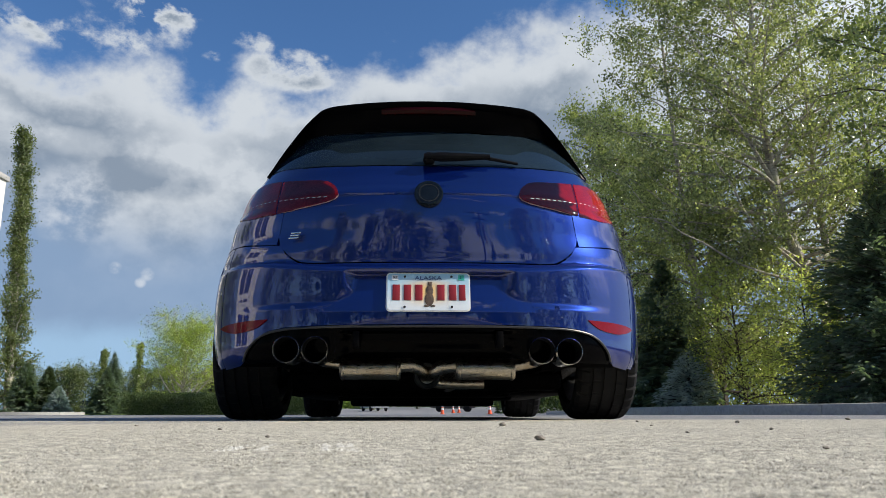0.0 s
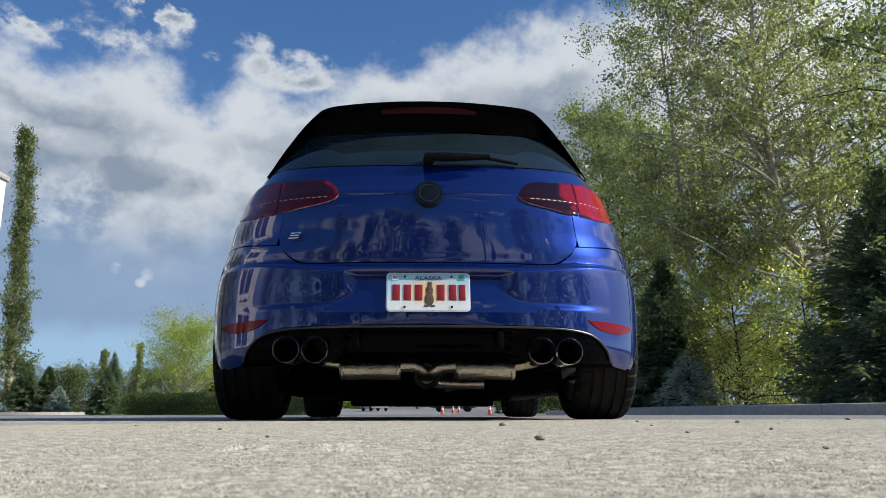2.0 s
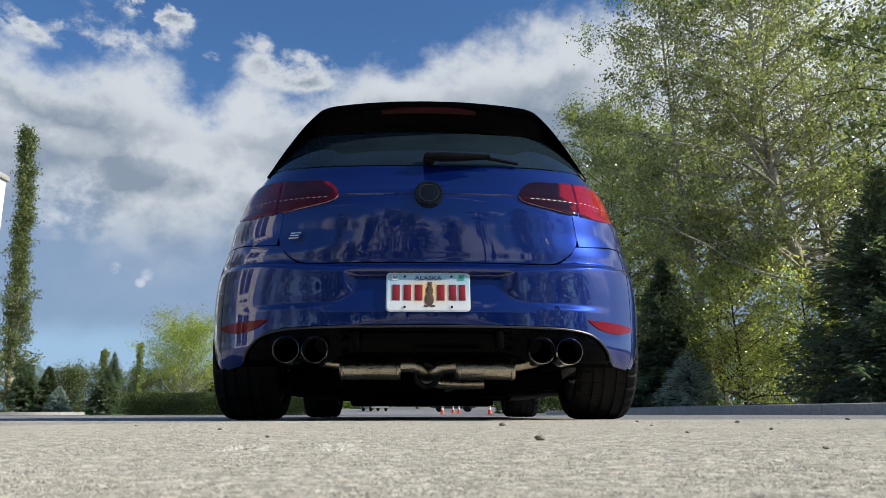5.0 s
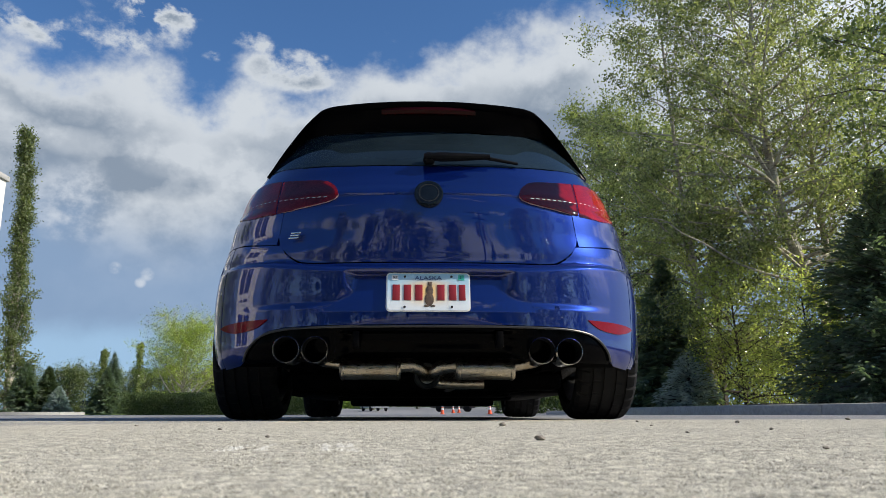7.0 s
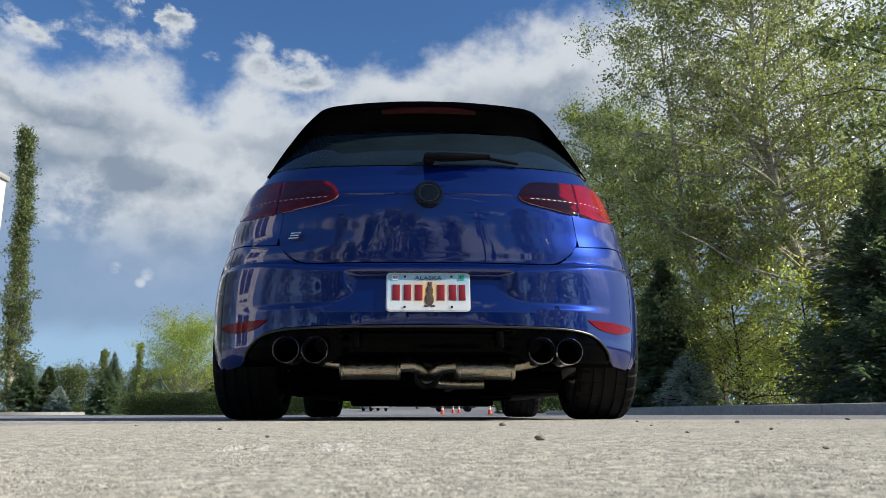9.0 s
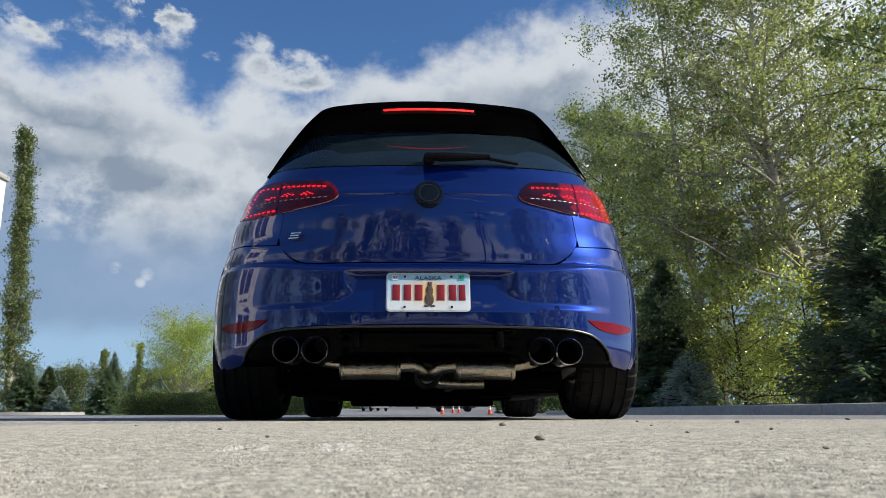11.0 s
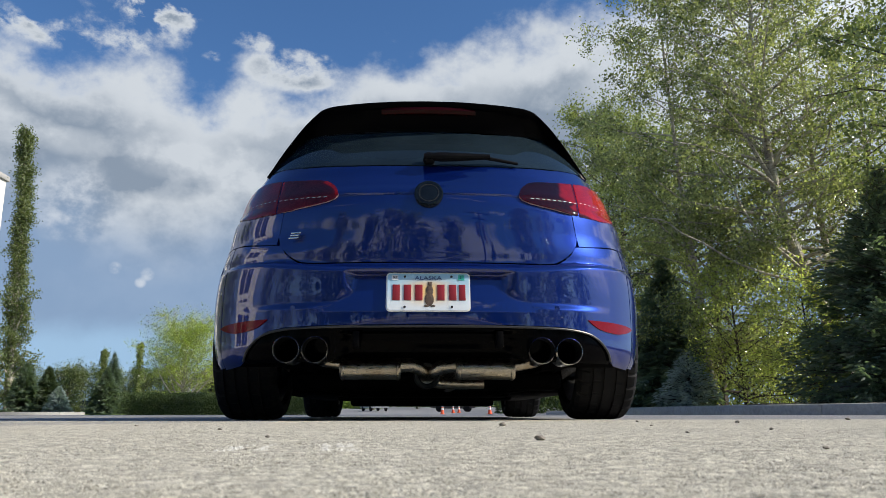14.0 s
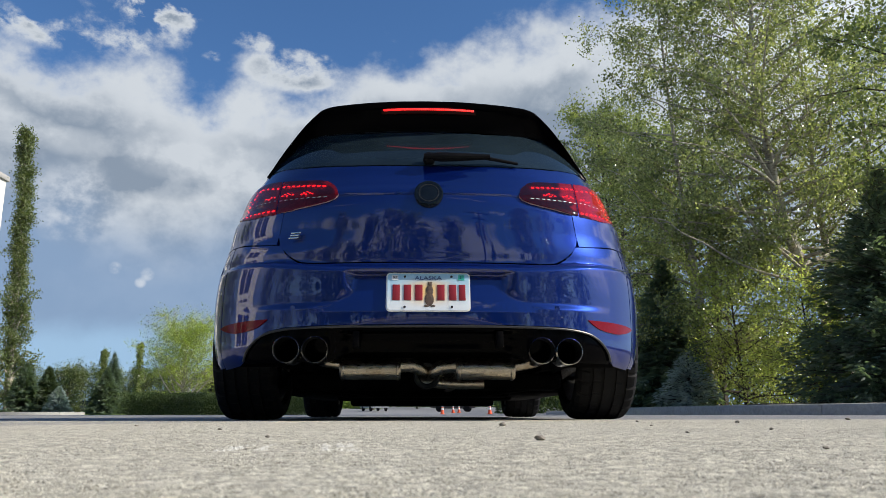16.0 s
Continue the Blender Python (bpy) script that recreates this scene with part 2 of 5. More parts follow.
BIRCH_LEAF = leaf("birch_leaf", (0.050, 0.070, 0.035), (0.40, 0.425, 0.245), 0.42, 0.20)
DARK_LEAF = leaf("alder_leaf", (0.055, 0.080, 0.036), (0.30, 0.34, 0.165), 0.42, 0.22)
SHRUB_LEAF = leaf("shrub_leaf", (0.14, 0.165, 0.065), (0.46, 0.50, 0.21), 0.52, 0.22)
LIME_LEAF = leaf("fresh_leaf", (0.17, 0.235, 0.045), (0.37, 0.44, 0.10), 0.4, 0.65)
POPLAR_LEAF = leaf("poplar_leaf", (0.05, 0.075, 0.026), (0.16, 0.195, 0.075), 0.32, 0.5)
HEDGE_LEAF = leaf("hedge_leaf", (0.03, 0.055, 0.015), (0.10, 0.150, 0.036), 0.25, 0.7)
NEEDLE = leaf("spruce_needles", (0.065, 0.10, 0.075), (0.17, 0.225, 0.16), 0.35, 0.32)
NEEDLE_SUN = leaf("sunlit_spruce_needles", (0.04, 0.07, 0.03), (0.10, 0.14, 0.06), 0.2, 0.6)
NEEDLE_BLUE = leaf("blue_spruce_needles", (0.15, 0.20, 0.21), (0.40, 0.47, 0.48), 0.2, 0.45)
BIRCH_BARK = principled("birch_bark", bark_birch)
BARK = simple("dark_bark", (0.07, 0.055, 0.042), 0.9, var=0.4, scale=25, bumps=0.01)
CONCRETE = simple("kerb_concrete", (0.36, 0.355, 0.34), 0.85, var=0.2, scale=18, bumps=0.003)
SOIL = simple("mulch_soil", (0.07, 0.055, 0.04), 0.95, var=0.45, scale=20, bumps=0.02)
GRASS = simple("lawn_soil", (0.07, 0.11, 0.03), 0.9, var=0.35, scale=12, bumps=0.02)
STUCCO = simple("white_stucco", (0.74, 0.72, 0.67), 0.85, var=0.06, scale=14, bumps=0.004)
WINDOW_GLASS = simple("building_glass", (0.03, 0.04, 0.05), 0.05, var=0.2)


# ---- mesh helpers ----
def mesh_ob(name, verts, faces, mat, parent=None, label="", smooth=True, sharp=35.0):
    me = bpy.data.meshes.new(name)
    me.from_pydata([tuple(map(float, v)) for v in verts], [], faces)
    me.materials.append(mat)
    if smooth:
        me.shade_smooth()
        me.set_sharp_from_angle(angle=radians(sharp))
    me.update()
    ob = new(name, me)
    if parent is not None:
        ob.parent = parent
    if label:
        ob["label"] = label
    return ob


def part(name, bm, mat, parent=None, label="", smooth=True):
    """One bmesh as one mesh object under a thing or a part."""
    me = bpy.data.meshes.new(name)
    bm.normal_update()
    bm.to_mesh(me)
    bm.free()
    me.materials.append(mat)
    if smooth:
        me.shade_smooth()
        me.set_sharp_from_angle(angle=radians(35))
    ob = new(name, me)
    if parent is not None:
        ob.parent = parent
    if label:
        ob["label"] = label
    return ob


def thing(name, label, category, x=0, y=0, z=0, rz=0, group=""):
    e = new(name)
    e.empty_display_size = 0.1
    e.matrix_basis = pose(x, y, z, 0, 0, rz)
    return tagged(e, label, category, group)


def box(bm, x0, x1, y0, y1, z0, z1, bevel=0.0):
    r = bmesh.ops.create_cube(bm, size=1.0, matrix=Matrix.Translation(((x0 + x1) / 2, (y0 + y1) / 2, (z0 + z1) / 2)) @ Matrix.Diagonal((x1 - x0, y1 - y0, z1 - z0, 1)))
    if bevel:
        es = list({e for v in r["verts"] for e in v.link_edges})
        bmesh.ops.bevel(bm, geom=es, offset=bevel, segments=2, profile=0.5, affect="EDGES")
    return bm


def sweep(path, radii, seg=8, cap=True):
    """Verts and faces of a round tube along a path."""
    path = [Vector(p) for p in path]
    if isinstance(radii, (int, float)):
        radii = [radii] * len(path)
    verts, faces = [], []
    side = Vector((1, 0, 0.01))
    for i, p in enumerate(path):
        t = (path[min(i + 1, len(path) - 1)] - path[max(i - 1, 0)]).normalized()
        if abs(t.dot(side)) > 0.95:
            side = Vector((0, 1, 0.01))
        a = (side - t * side.dot(t)).normalized()
        b = t.cross(a)
        side = a
        for k in range(seg):
            w = 2 * math.pi * k / seg
            verts.append(p + (a * math.cos(w) + b * math.sin(w)) * radii[i])
    for i in range(len(path) - 1):
        for k in range(seg):
            k2 = (k + 1) % seg
            faces.append((i * seg + k, i * seg + k2, (i + 1) * seg + k2, (i + 1) * seg + k))
    if cap:
        faces.append(tuple(range(seg))[::-1])
        faces.append(tuple((len(path) - 1) * seg + k for k in range(seg)))
    return verts, faces


def lathe(profile, seg=48, axis="y", closed=False):
    """Revolves (along, radius) pairs round an axis through the origin."""
    verts, faces = [], []
    n = len(profile)
    for k in range(seg):
        w = 2 * math.pi * k / seg
        for a, r in profile:
            c, s = r * math.cos(w), r * math.sin(w)
            verts.append((c, a, s) if axis == "y" else (a, c, s) if axis == "x" else (c, s, a))
    for k in range(seg):
        k2 = (k + 1) % seg
        for i in range(n if closed else n - 1):
            j = (i + 1) % n
            faces.append((k * n + i, k * n + j, k2 * n + j, k2 * n + i))
    return verts, faces


# ---- car body surface ----
# height: rear line R, half width W, roundness n, front line F
SECTION = np.array([
    (0.16, 0.100, 0.850, 3.0, 4.10), (0.22, 0.030, 0.880, 3.0, 4.20), (0.33, 0.006, 0.905, 2.8, 4.26), (0.45, 0.000, 0.912, 2.7, 4.27),
    (0.535, 0.004, 0.908, 2.7, 4.27), (0.553, 0.018, 0.906, 2.7, 4.265), (0.572, 0.0560, 0.904, 2.7, 4.26), (0.62, 0.0592, 0.898, 2.7, 4.24),
    (0.72, 0.0640, 0.878, 2.6, 4.16), (0.80, 0.0700, 0.862, 2.6, 3.95), (0.845, 0.0765, 0.842, 2.5, 3.76), (0.90, 0.118, 0.830, 2.5, 3.52),
    (0.95, 0.155, 0.812, 2.5, 3.22), (1.00, 0.182, 0.778, 2.5, 3.03), (1.10, 0.266, 0.728, 2.5, 2.80), (1.20, 0.356, 0.672, 2.5, 2.55),
    (1.28, 0.440, 0.618, 2.4, 2.33), (1.34, 0.540, 0.560, 2.4, 2.12), (1.375, 0.660, 0.480, 2.3, 1.96), (1.392, 0.80, 0.38, 2.2, 1.80)])


def smooth_table(x, xs, ys):
    """Monotone cubic through a table."""
    h = np.diff(xs)
    d = np.diff(ys) / h
    m = np.zeros(len(xs))
    m[0], m[-1] = d[0], d[-1]
    ok = d[:-1] * d[1:] > 0
    w1, w2 = 2 * h[1:] + h[:-1], h[1:] + 2 * h[:-1]
    with np.errstate(divide="ignore", invalid="ignore"):
        hm = (w1 + w2) / (w1 / d[:-1] + w2 / d[1:])
    m[1:-1] = np.where(ok, hm, 0)
    x = np.clip(x, xs[0], xs[-1])
    i = np.clip(np.searchsorted(xs, x) - 1, 0, len(xs) - 2)
    t = (x - xs[i]) / h[i]
    return (ys[i] * (1 + 2 * t) * (1 - t) ** 2 + h[i] * m[i] * t * (1 - t) ** 2 + ys[i + 1] * t * t * (3 - 2 * t) + h[i] * m[i + 1] * t * t * (t - 1))


def body(s, z):
    """A point of the body: s runs 0 at the rear centre, 1 where the side begins, 2 where it ends, 3 at the front centre; negative to the left."""
    s, z = np.broadcast_arrays(np.asarray(s, float), np.asarray(z, float))
    W, n, F = (smooth_table(z, SECTION[:, 0], SECTION[:, k]) for k in (2, 3, 4))
    # the bumper's shoulder climbs a little towards the corners
    climb = np.clip((np.abs(s) - 0.2) / 0.35, 0, 1)
    R = smooth_table(z - 0.040 * climb ** 2 * (3 - 2 * climb) * np.exp(-((z - 0.57) / 0.05) ** 2), SECTION[:, 0], SECTION[:, 1])
    yr = np.maximum(0.80, R + 0.12)
    yf = np.minimum(3.35, F - 0.35)
    a = np.abs(s)
    th = np.clip(np.where(a <= 1, a, np.where(a >= 2, 3 - a, 1)), 0, 1) * np.pi / 2
    sn, cs = np.sin(th), np.cos(th)
    nf = np.where(a >= 2, 2.4, n)
    rho = (sn ** nf + cs ** nf) ** (1 / nf)
    ends = np.where(a <= 1, yr - (yr - R) * cs / rho, yf + (F - yf) * cs / rho)
    mid = yr + (yf - yr) * np.clip(a - 1, 0, 1)
    y = np.where((a > 1) & (a < 2), mid, ends)
    x = W * sn / rho
    # wheel arch flares
    flare = sum(np.exp(-((y - ya) / 0.42) ** 4 - ((z - 0.40) / 0.26) ** 2) for ya in (0.79, 3.42))
    x = x + 0.012 * flare * sn
    return np.stack([np.sign(s) * x, y, z], -1)


_S = np.linspace(0, 1.0, 260)


def s_of_x(x, z):
    """The place s on the rear half where the body is x metres from the middle at height z."""
    x, z = np.broadcast_arrays(np.asarray(x, float), np.asarray(z, float))
    out = np.zeros(x.shape)
    for i in np.ndindex(x.shape):
        xs = body(_S, z[i])[:, 0]
        out[i] = np.sign(x[i]) * np.interp(abs(x[i]), xs, _S)
    return out


def outward(s, z):
    e = 1e-3
    ds = body(s + e, z) - body(s - e, z)
    dz = body(s, z + e) - body(s, z - e)
    nn = np.cross(ds, dz)
    nn /= np.maximum(np.linalg.norm(nn, axis=-1, keepdims=True), 1e-9)
    return nn


def panel(name, us, zb, zt, nv, mat, parent, coord="s", off=0.0, thick=0.014, push=None, label="", flat=False):
    """A body panel between a lower and an upper edge line, with turned-in rims. us: columns; zb, zt: edge heights by column."""
    us = np.sort(np.asarray(us, float))
    b = np.array([zb(u) for u in us])
    t = np.array([zt(u) for u in us])
    v = np.linspace(0, 1, nv)
    Z = b[:, None] + (t - b)[:, None] * v[None, :]
    U = np.repeat(us[:, None], nv, 1)
    S = s_of_x(U, Z) if coord == "x" else U
    P = body(S, Z)
    Nn = outward(S, Z)
    if push is not None:
        P = P - Nn * push(P[..., 0], P[..., 2])[..., None]
    P = P + Nn * off
    nu = len(us)
    verts = list(P.reshape(-1, 3))
    faces = []
    for i in range(nu - 1):
        for j in range(nv - 1):
            faces.append((i * nv + j, (i + 1) * nv + j, (i + 1) * nv + j + 1, i * nv + j + 1))
    loop = [(i, 0) for i in range(nu)] + [(nu - 1, j) for j in range(1, nv)] + [(i, nv - 1) for i in range(nu - 2, -1, -1)] + [(0, j) for j in range(nv - 2, 0, -1)]
    base = len(verts)
    for i, j in loop:
        verts.append(P[i, j] - Nn[i, j] * thick)
    m = len(loop)
    for k in range(m):
        a, c = loop[k], loop[(k + 1) % m]
        faces.append((a[0] * nv + a[1], base + k, base + (k + 1) % m, c[0] * nv + c[1]))
    return mesh_ob(name, verts, faces, mat, parent, label)


def line(*pts):
    """Piecewise smooth line through (u, value) pairs, mirrored about 0."""
    xs = np.array([p[0] for p in pts], float)
    ys = np.array([p[1] for p in pts], float)
    return lambda u: float(smooth_table(np.array(abs(u)), xs, ys))


AXLE_R, AXLE_F, AXLE_Z, ARCH = 0.79, 3.42, 0.318, 0.352


def arch_low(lo):
    """Lower edge of a side panel: the sill line, lifted over the wheel arches."""
    def f(s):
        z = lo
        for _ in range(12):
            y = float(body(s, z)[1])
            d = min(abs(y - AXLE_R), abs(y - AXLE_F))
            z = max(lo, AXLE_Z + math.sqrt(max(0.0, ARCH ** 2 - d * d)) if d < ARCH else lo)
        return z
    return f


def smoothstep(a, b, x):
    t = np.clip((x - a) / (b - a), 0, 1)
    return t * t * (3 - 2 * t)


def bumper_low(s):
    """Lower edge of the bumper skin: arched over the diffuser, low beside the wheels."""
    return float(smooth_table(np.array(abs(s)), np.array((0, 0.2, 0.335, 0.386, 0.412, 0.440, 0.458, 0.478, 0.497, 0.52, 0.65)), np.array((0.339, 0.338, 0.335, 0.328, 0.320, 0.303, 0.284, 0.258, 0.222, 0.202, 0.192))))


def bumper_push(x, z):
    """Recess round the number plate, under the bumper's upper roll."""
    ax = np.abs(x)
    edge = 0.262 + 0.115 * np.clip((0.475 - z) / 0.072, 0, 1) ** 2
    w = smoothstep(0.0, 0.060, ax - edge)
    # beside the recess: an undercut panel over a shelf; inside it: deep under the ledge, coming out downwards
    outer = 0.011 * smoothstep(0.58, 0.44, z) * smoothstep(0.396, 0.426, z)
    outer = outer * (1 - smoothstep(0.48, 0.74, ax))
    inner = 0.040 * smoothstep(0.547, 0.528, z) * np.clip((z - 0.385) / 0.14, 0, 1)
    return w * outer + (1 - w) * inner


def tailgate_push(x, z):
    """Soft step under the sharp crease."""
    ax = np.abs(x)
    a = 0.005 * smoothstep(0.8525, 0.8475, z)
    return a * (1 - smoothstep(0.50, 0.62, ax))


def build_car():
    car = thing("car", "dark blue metallic lowered hatchback seen from behind", "car")
    # inner body behind the panel gaps
    ss = np.concatenate([np.linspace(-1, 1, 61), np.linspace(1.04, 2, 30), np.linspace(2.04, 3, 20)])
    ss = np.concatenate([np.linspace(-3, -2, 21)[:-1], np.linspace(-2, -1, 31)[:-1], ss])
    zz = np.concatenate([np.linspace(0.40, 1.34, 40), np.linspace(1.35, 1.392, 6)])
    S, Z = np.meshgrid(ss, zz, indexing="ij")
    Pb = body(S, Z) - outward(S, Z) * 0.05
    nu, nv = S.shape
    verts = list(Pb.reshape(-1, 3))
    faces = [(i * nv + j, ((i + 1) % nu) * nv + j, ((i + 1) % nu) * nv + j + 1, i * nv + j + 1) for i in range(nu - 1) for j in range(nv - 1)]
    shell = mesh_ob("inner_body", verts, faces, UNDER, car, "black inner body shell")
    # tailgate
    panel("tailgate", np.linspace(-0.592, 0.592, 141), line((0, 0.578), (0.42, 0.580), (0.482, 0.586), (0.506, 0.596), (0.548, 0.628), (0.574, 0.665), (0.587, 0.74), (0.592, 0.80)),
          line((0, 0.988), (0.3, 0.993), (0.36, 0.997), (0.53, 1.012), (0.592, 1.021)), 84, PAINT, car, "x", push=tailgate_push)
    # bumper with plate recess, drawn down beside the diffuser to the wheel arches
    y_end = 0.615
    panel("rear_bumper", np.concatenate([np.linspace(-y_end, -0.42, 40)[:-1], np.linspace(-0.42, 0.42, 161), np.linspace(0.42, y_end, 40)[1:]]),
          bumper_low,
          line((0, 0.572), (0.30, 0.573), (0.333, 0.577), (0.35, 0.589), (0.382, 0.622), (0.397, 0.648), (0.406, 0.656), (0.415, 0.658), (0.444, 0.661), (0.573, 0.680), (0.62, 0.684)), 150, PAINT, car, "s", push=bumper_push)
    # quarter panels
    for sg in (-1, 1):
        us = sg * np.linspace(0.416, 0.93, 50)
        panel("quarter_panel", us, line((0.40, 0.661), (0.444, 0.665), (0.573, 0.685), (0.70, 0.690), (0.93, 0.690)),
              line((0.40, 1.000), (0.46, 1.021), (0.55, 1.030), (0.65, 1.022), (0.80, 0.992), (0.93, 0.990)), 48, PAINT, car)
        panel("corner_filler", sg * np.linspace(0.535, 0.625, 14), lambda u: 0.575, lambda u: 0.70, 16, PAINT, car, "x", off=-0.014, thick=0.004)
        lo2 = arch_low(0.20)
        panel("rear_side_panel", sg * np.concatenate([np.linspace(0.62, 0.93, 40)]), lambda s: lo2(s), lambda s: 0.684, 24, PAINT, car)
        for nm, a, c in (("rear_door", 0.94, 1.37), ("front_door", 1.375, 1.84), ("front_wing", 1.845, 2.22)):
            lo3 = arch_low(0.24)
            d = panel(nm, sg * np.linspace(a, c, 46), lo3, (lambda s: 0.985) if c < 2 else line((1.84, 0.985), (1.95, 0.90), (2.22, 0.78)), 40, PAINT, car)
            if c < 2:
                bm = bmesh.new()
                hx = body(sg * (a + 0.08 if nm == "rear_door" else a + 0.07), 0.86)
                box(bm, hx[0] - 0.012 + sg * 0.012, hx[0] + 0.012 + sg * 0.012, hx[1] - 0.09, hx[1] + 0.09, 0.848, 0.876, 0.008)
                part("door_handle", bm, PAINT, d)
        panel("side_sill", sg * np.linspace(1.13, 1.92, 30), lambda s: 0.165, lambda s: 0.236, 6, BLACK_SATIN, car)
        panel("side_window", sg * np.linspace(0.80, 1.36, 30), lambda s: 0.995, line((0.7, 1.14), (0.8, 1.20), (0.95, 1.28), (1.4, 1.30)), 20, GLASS_DARK, car)
        panel("side_window", sg * np.linspace(1.385, 1.93, 30), lambda s: 0.995, line((1.38, 1.30), (1.6, 1.29), (1.8, 1.2), (1.93, 1.06)), 20, GLASS_DARK, car)
        panel("roof_rail_panel", sg * np.linspace(0.66, 2.0, 60), line((0.65, 1.005), (0.72, 1.10), (0.80, 1.21), (0.95, 1.292), (1.4, 1.312), (1.6, 1.302), (1.8, 1.215), (2.0, 1.01)), lambda s: 1.335, 8, PAINT, car)
        # door mirror
        bm = bmesh.new()
        mx = body(sg * 1.80, 1.0)
        box(bm, min(mx[0], mx[0] + sg * 0.20), max(mx[0], mx[0] + sg * 0.20), mx[1] - 0.04, mx[1] + 0.08, 0.955, 1.07, 0.035)
        part("door_mirror", bm, PAINT, car)
    # rear glass
    panel("rear_window", np.linspace(-0.668, 0.668, 121), line((0, 0.992), (0.3, 0.997), (0.36, 1.001), (0.53, 1.016), (0.592, 1.025), (0.668, 1.040)),
          line((0, 1.262), (0.44, 1.258), (0.50, 1.250), (0.56, 1.21), (0.62, 1.13), (0.668, 1.052)), 40, GLASS_DARK, car, "x", off=0.002)
    # roof, bonnet, windscreen, front bumper
    roof_s = np.concatenate([np.linspace(-3, 3, 241)])
    zr = np.linspace(1.338, 1.392, 10)
    S, Z = np.meshgrid(roof_s[:-1], zr, indexing="ij")
    Pr = body(S, Z)
    cx, cy = 0.0, 1.35
    rings = [Pr[:, j] for j in range(len(zr))]
    for k, f in enumerate((0.75, 0.5, 0.25, 0.02)):
        top = Pr[:, -1].copy()
        top[:, 0] *= f
        top[:, 1] = cy + (top[:, 1] - cy) * f
        top[:, 2] = 1.392 + 0.012 * (1 - f * f)
        rings.append(top)
    nr, m = len(rings), Pr.shape[0]
    mesh_ob("roof", [p for r in rings for p in r], [(j * m + i, j * m + (i + 1) % m, (j + 1) * m + (i + 1) % m, (j + 1) * m + i) for j in range(nr - 1) for i in range(m)], PAINT, car)
    panel("windscreen", np.concatenate([np.linspace(2.08, 3, 30)]), lambda s: 0.99, lambda s: 1.33, 20, GLASS_DARK, car)
    panel("windscreen", -np.linspace(2.08, 3, 30), lambda s: 0.99, lambda s: 1.33, 20, GLASS_DARK, car)
    for sg in (-1, 1):
        panel("bonnet", sg * np.linspace(2.24, 3, 30), line((2.2, 0.775), (2.5, 0.745), (3, 0.735)), lambda s: 0.984, 30, PAINT, car)
        panel("front_bumper", sg * np.linspace(2.13, 3, 30), arch_low(0.19), line((2.1, 0.62), (2.4, 0.60), (3, 0.60)), 30, PAINT, car)
        panel("grille", sg * np.linspace(2.45, 3, 20), lambda s: 0.605, lambda s: 0.725, 8, BLACK_SATIN, car)
        panel("headlight", sg * np.linspace(2.20, 2.45, 16), line((2.2, 0.66), (2.45, 0.61)), line((2.2, 0.77), (2.45, 0.735)), 10, CHROME, car)

    build_spoiler(car)
    build_lights(car)
    build_rear_trim(car)
    build_underside(car)
    for sg in (-1, 1):
        for ya, xc, dark in ((AXLE_R, 0.766, 0), (AXLE_F, 0.772, 0)):
            build_wheel(car, sg, xc, ya)
    return car


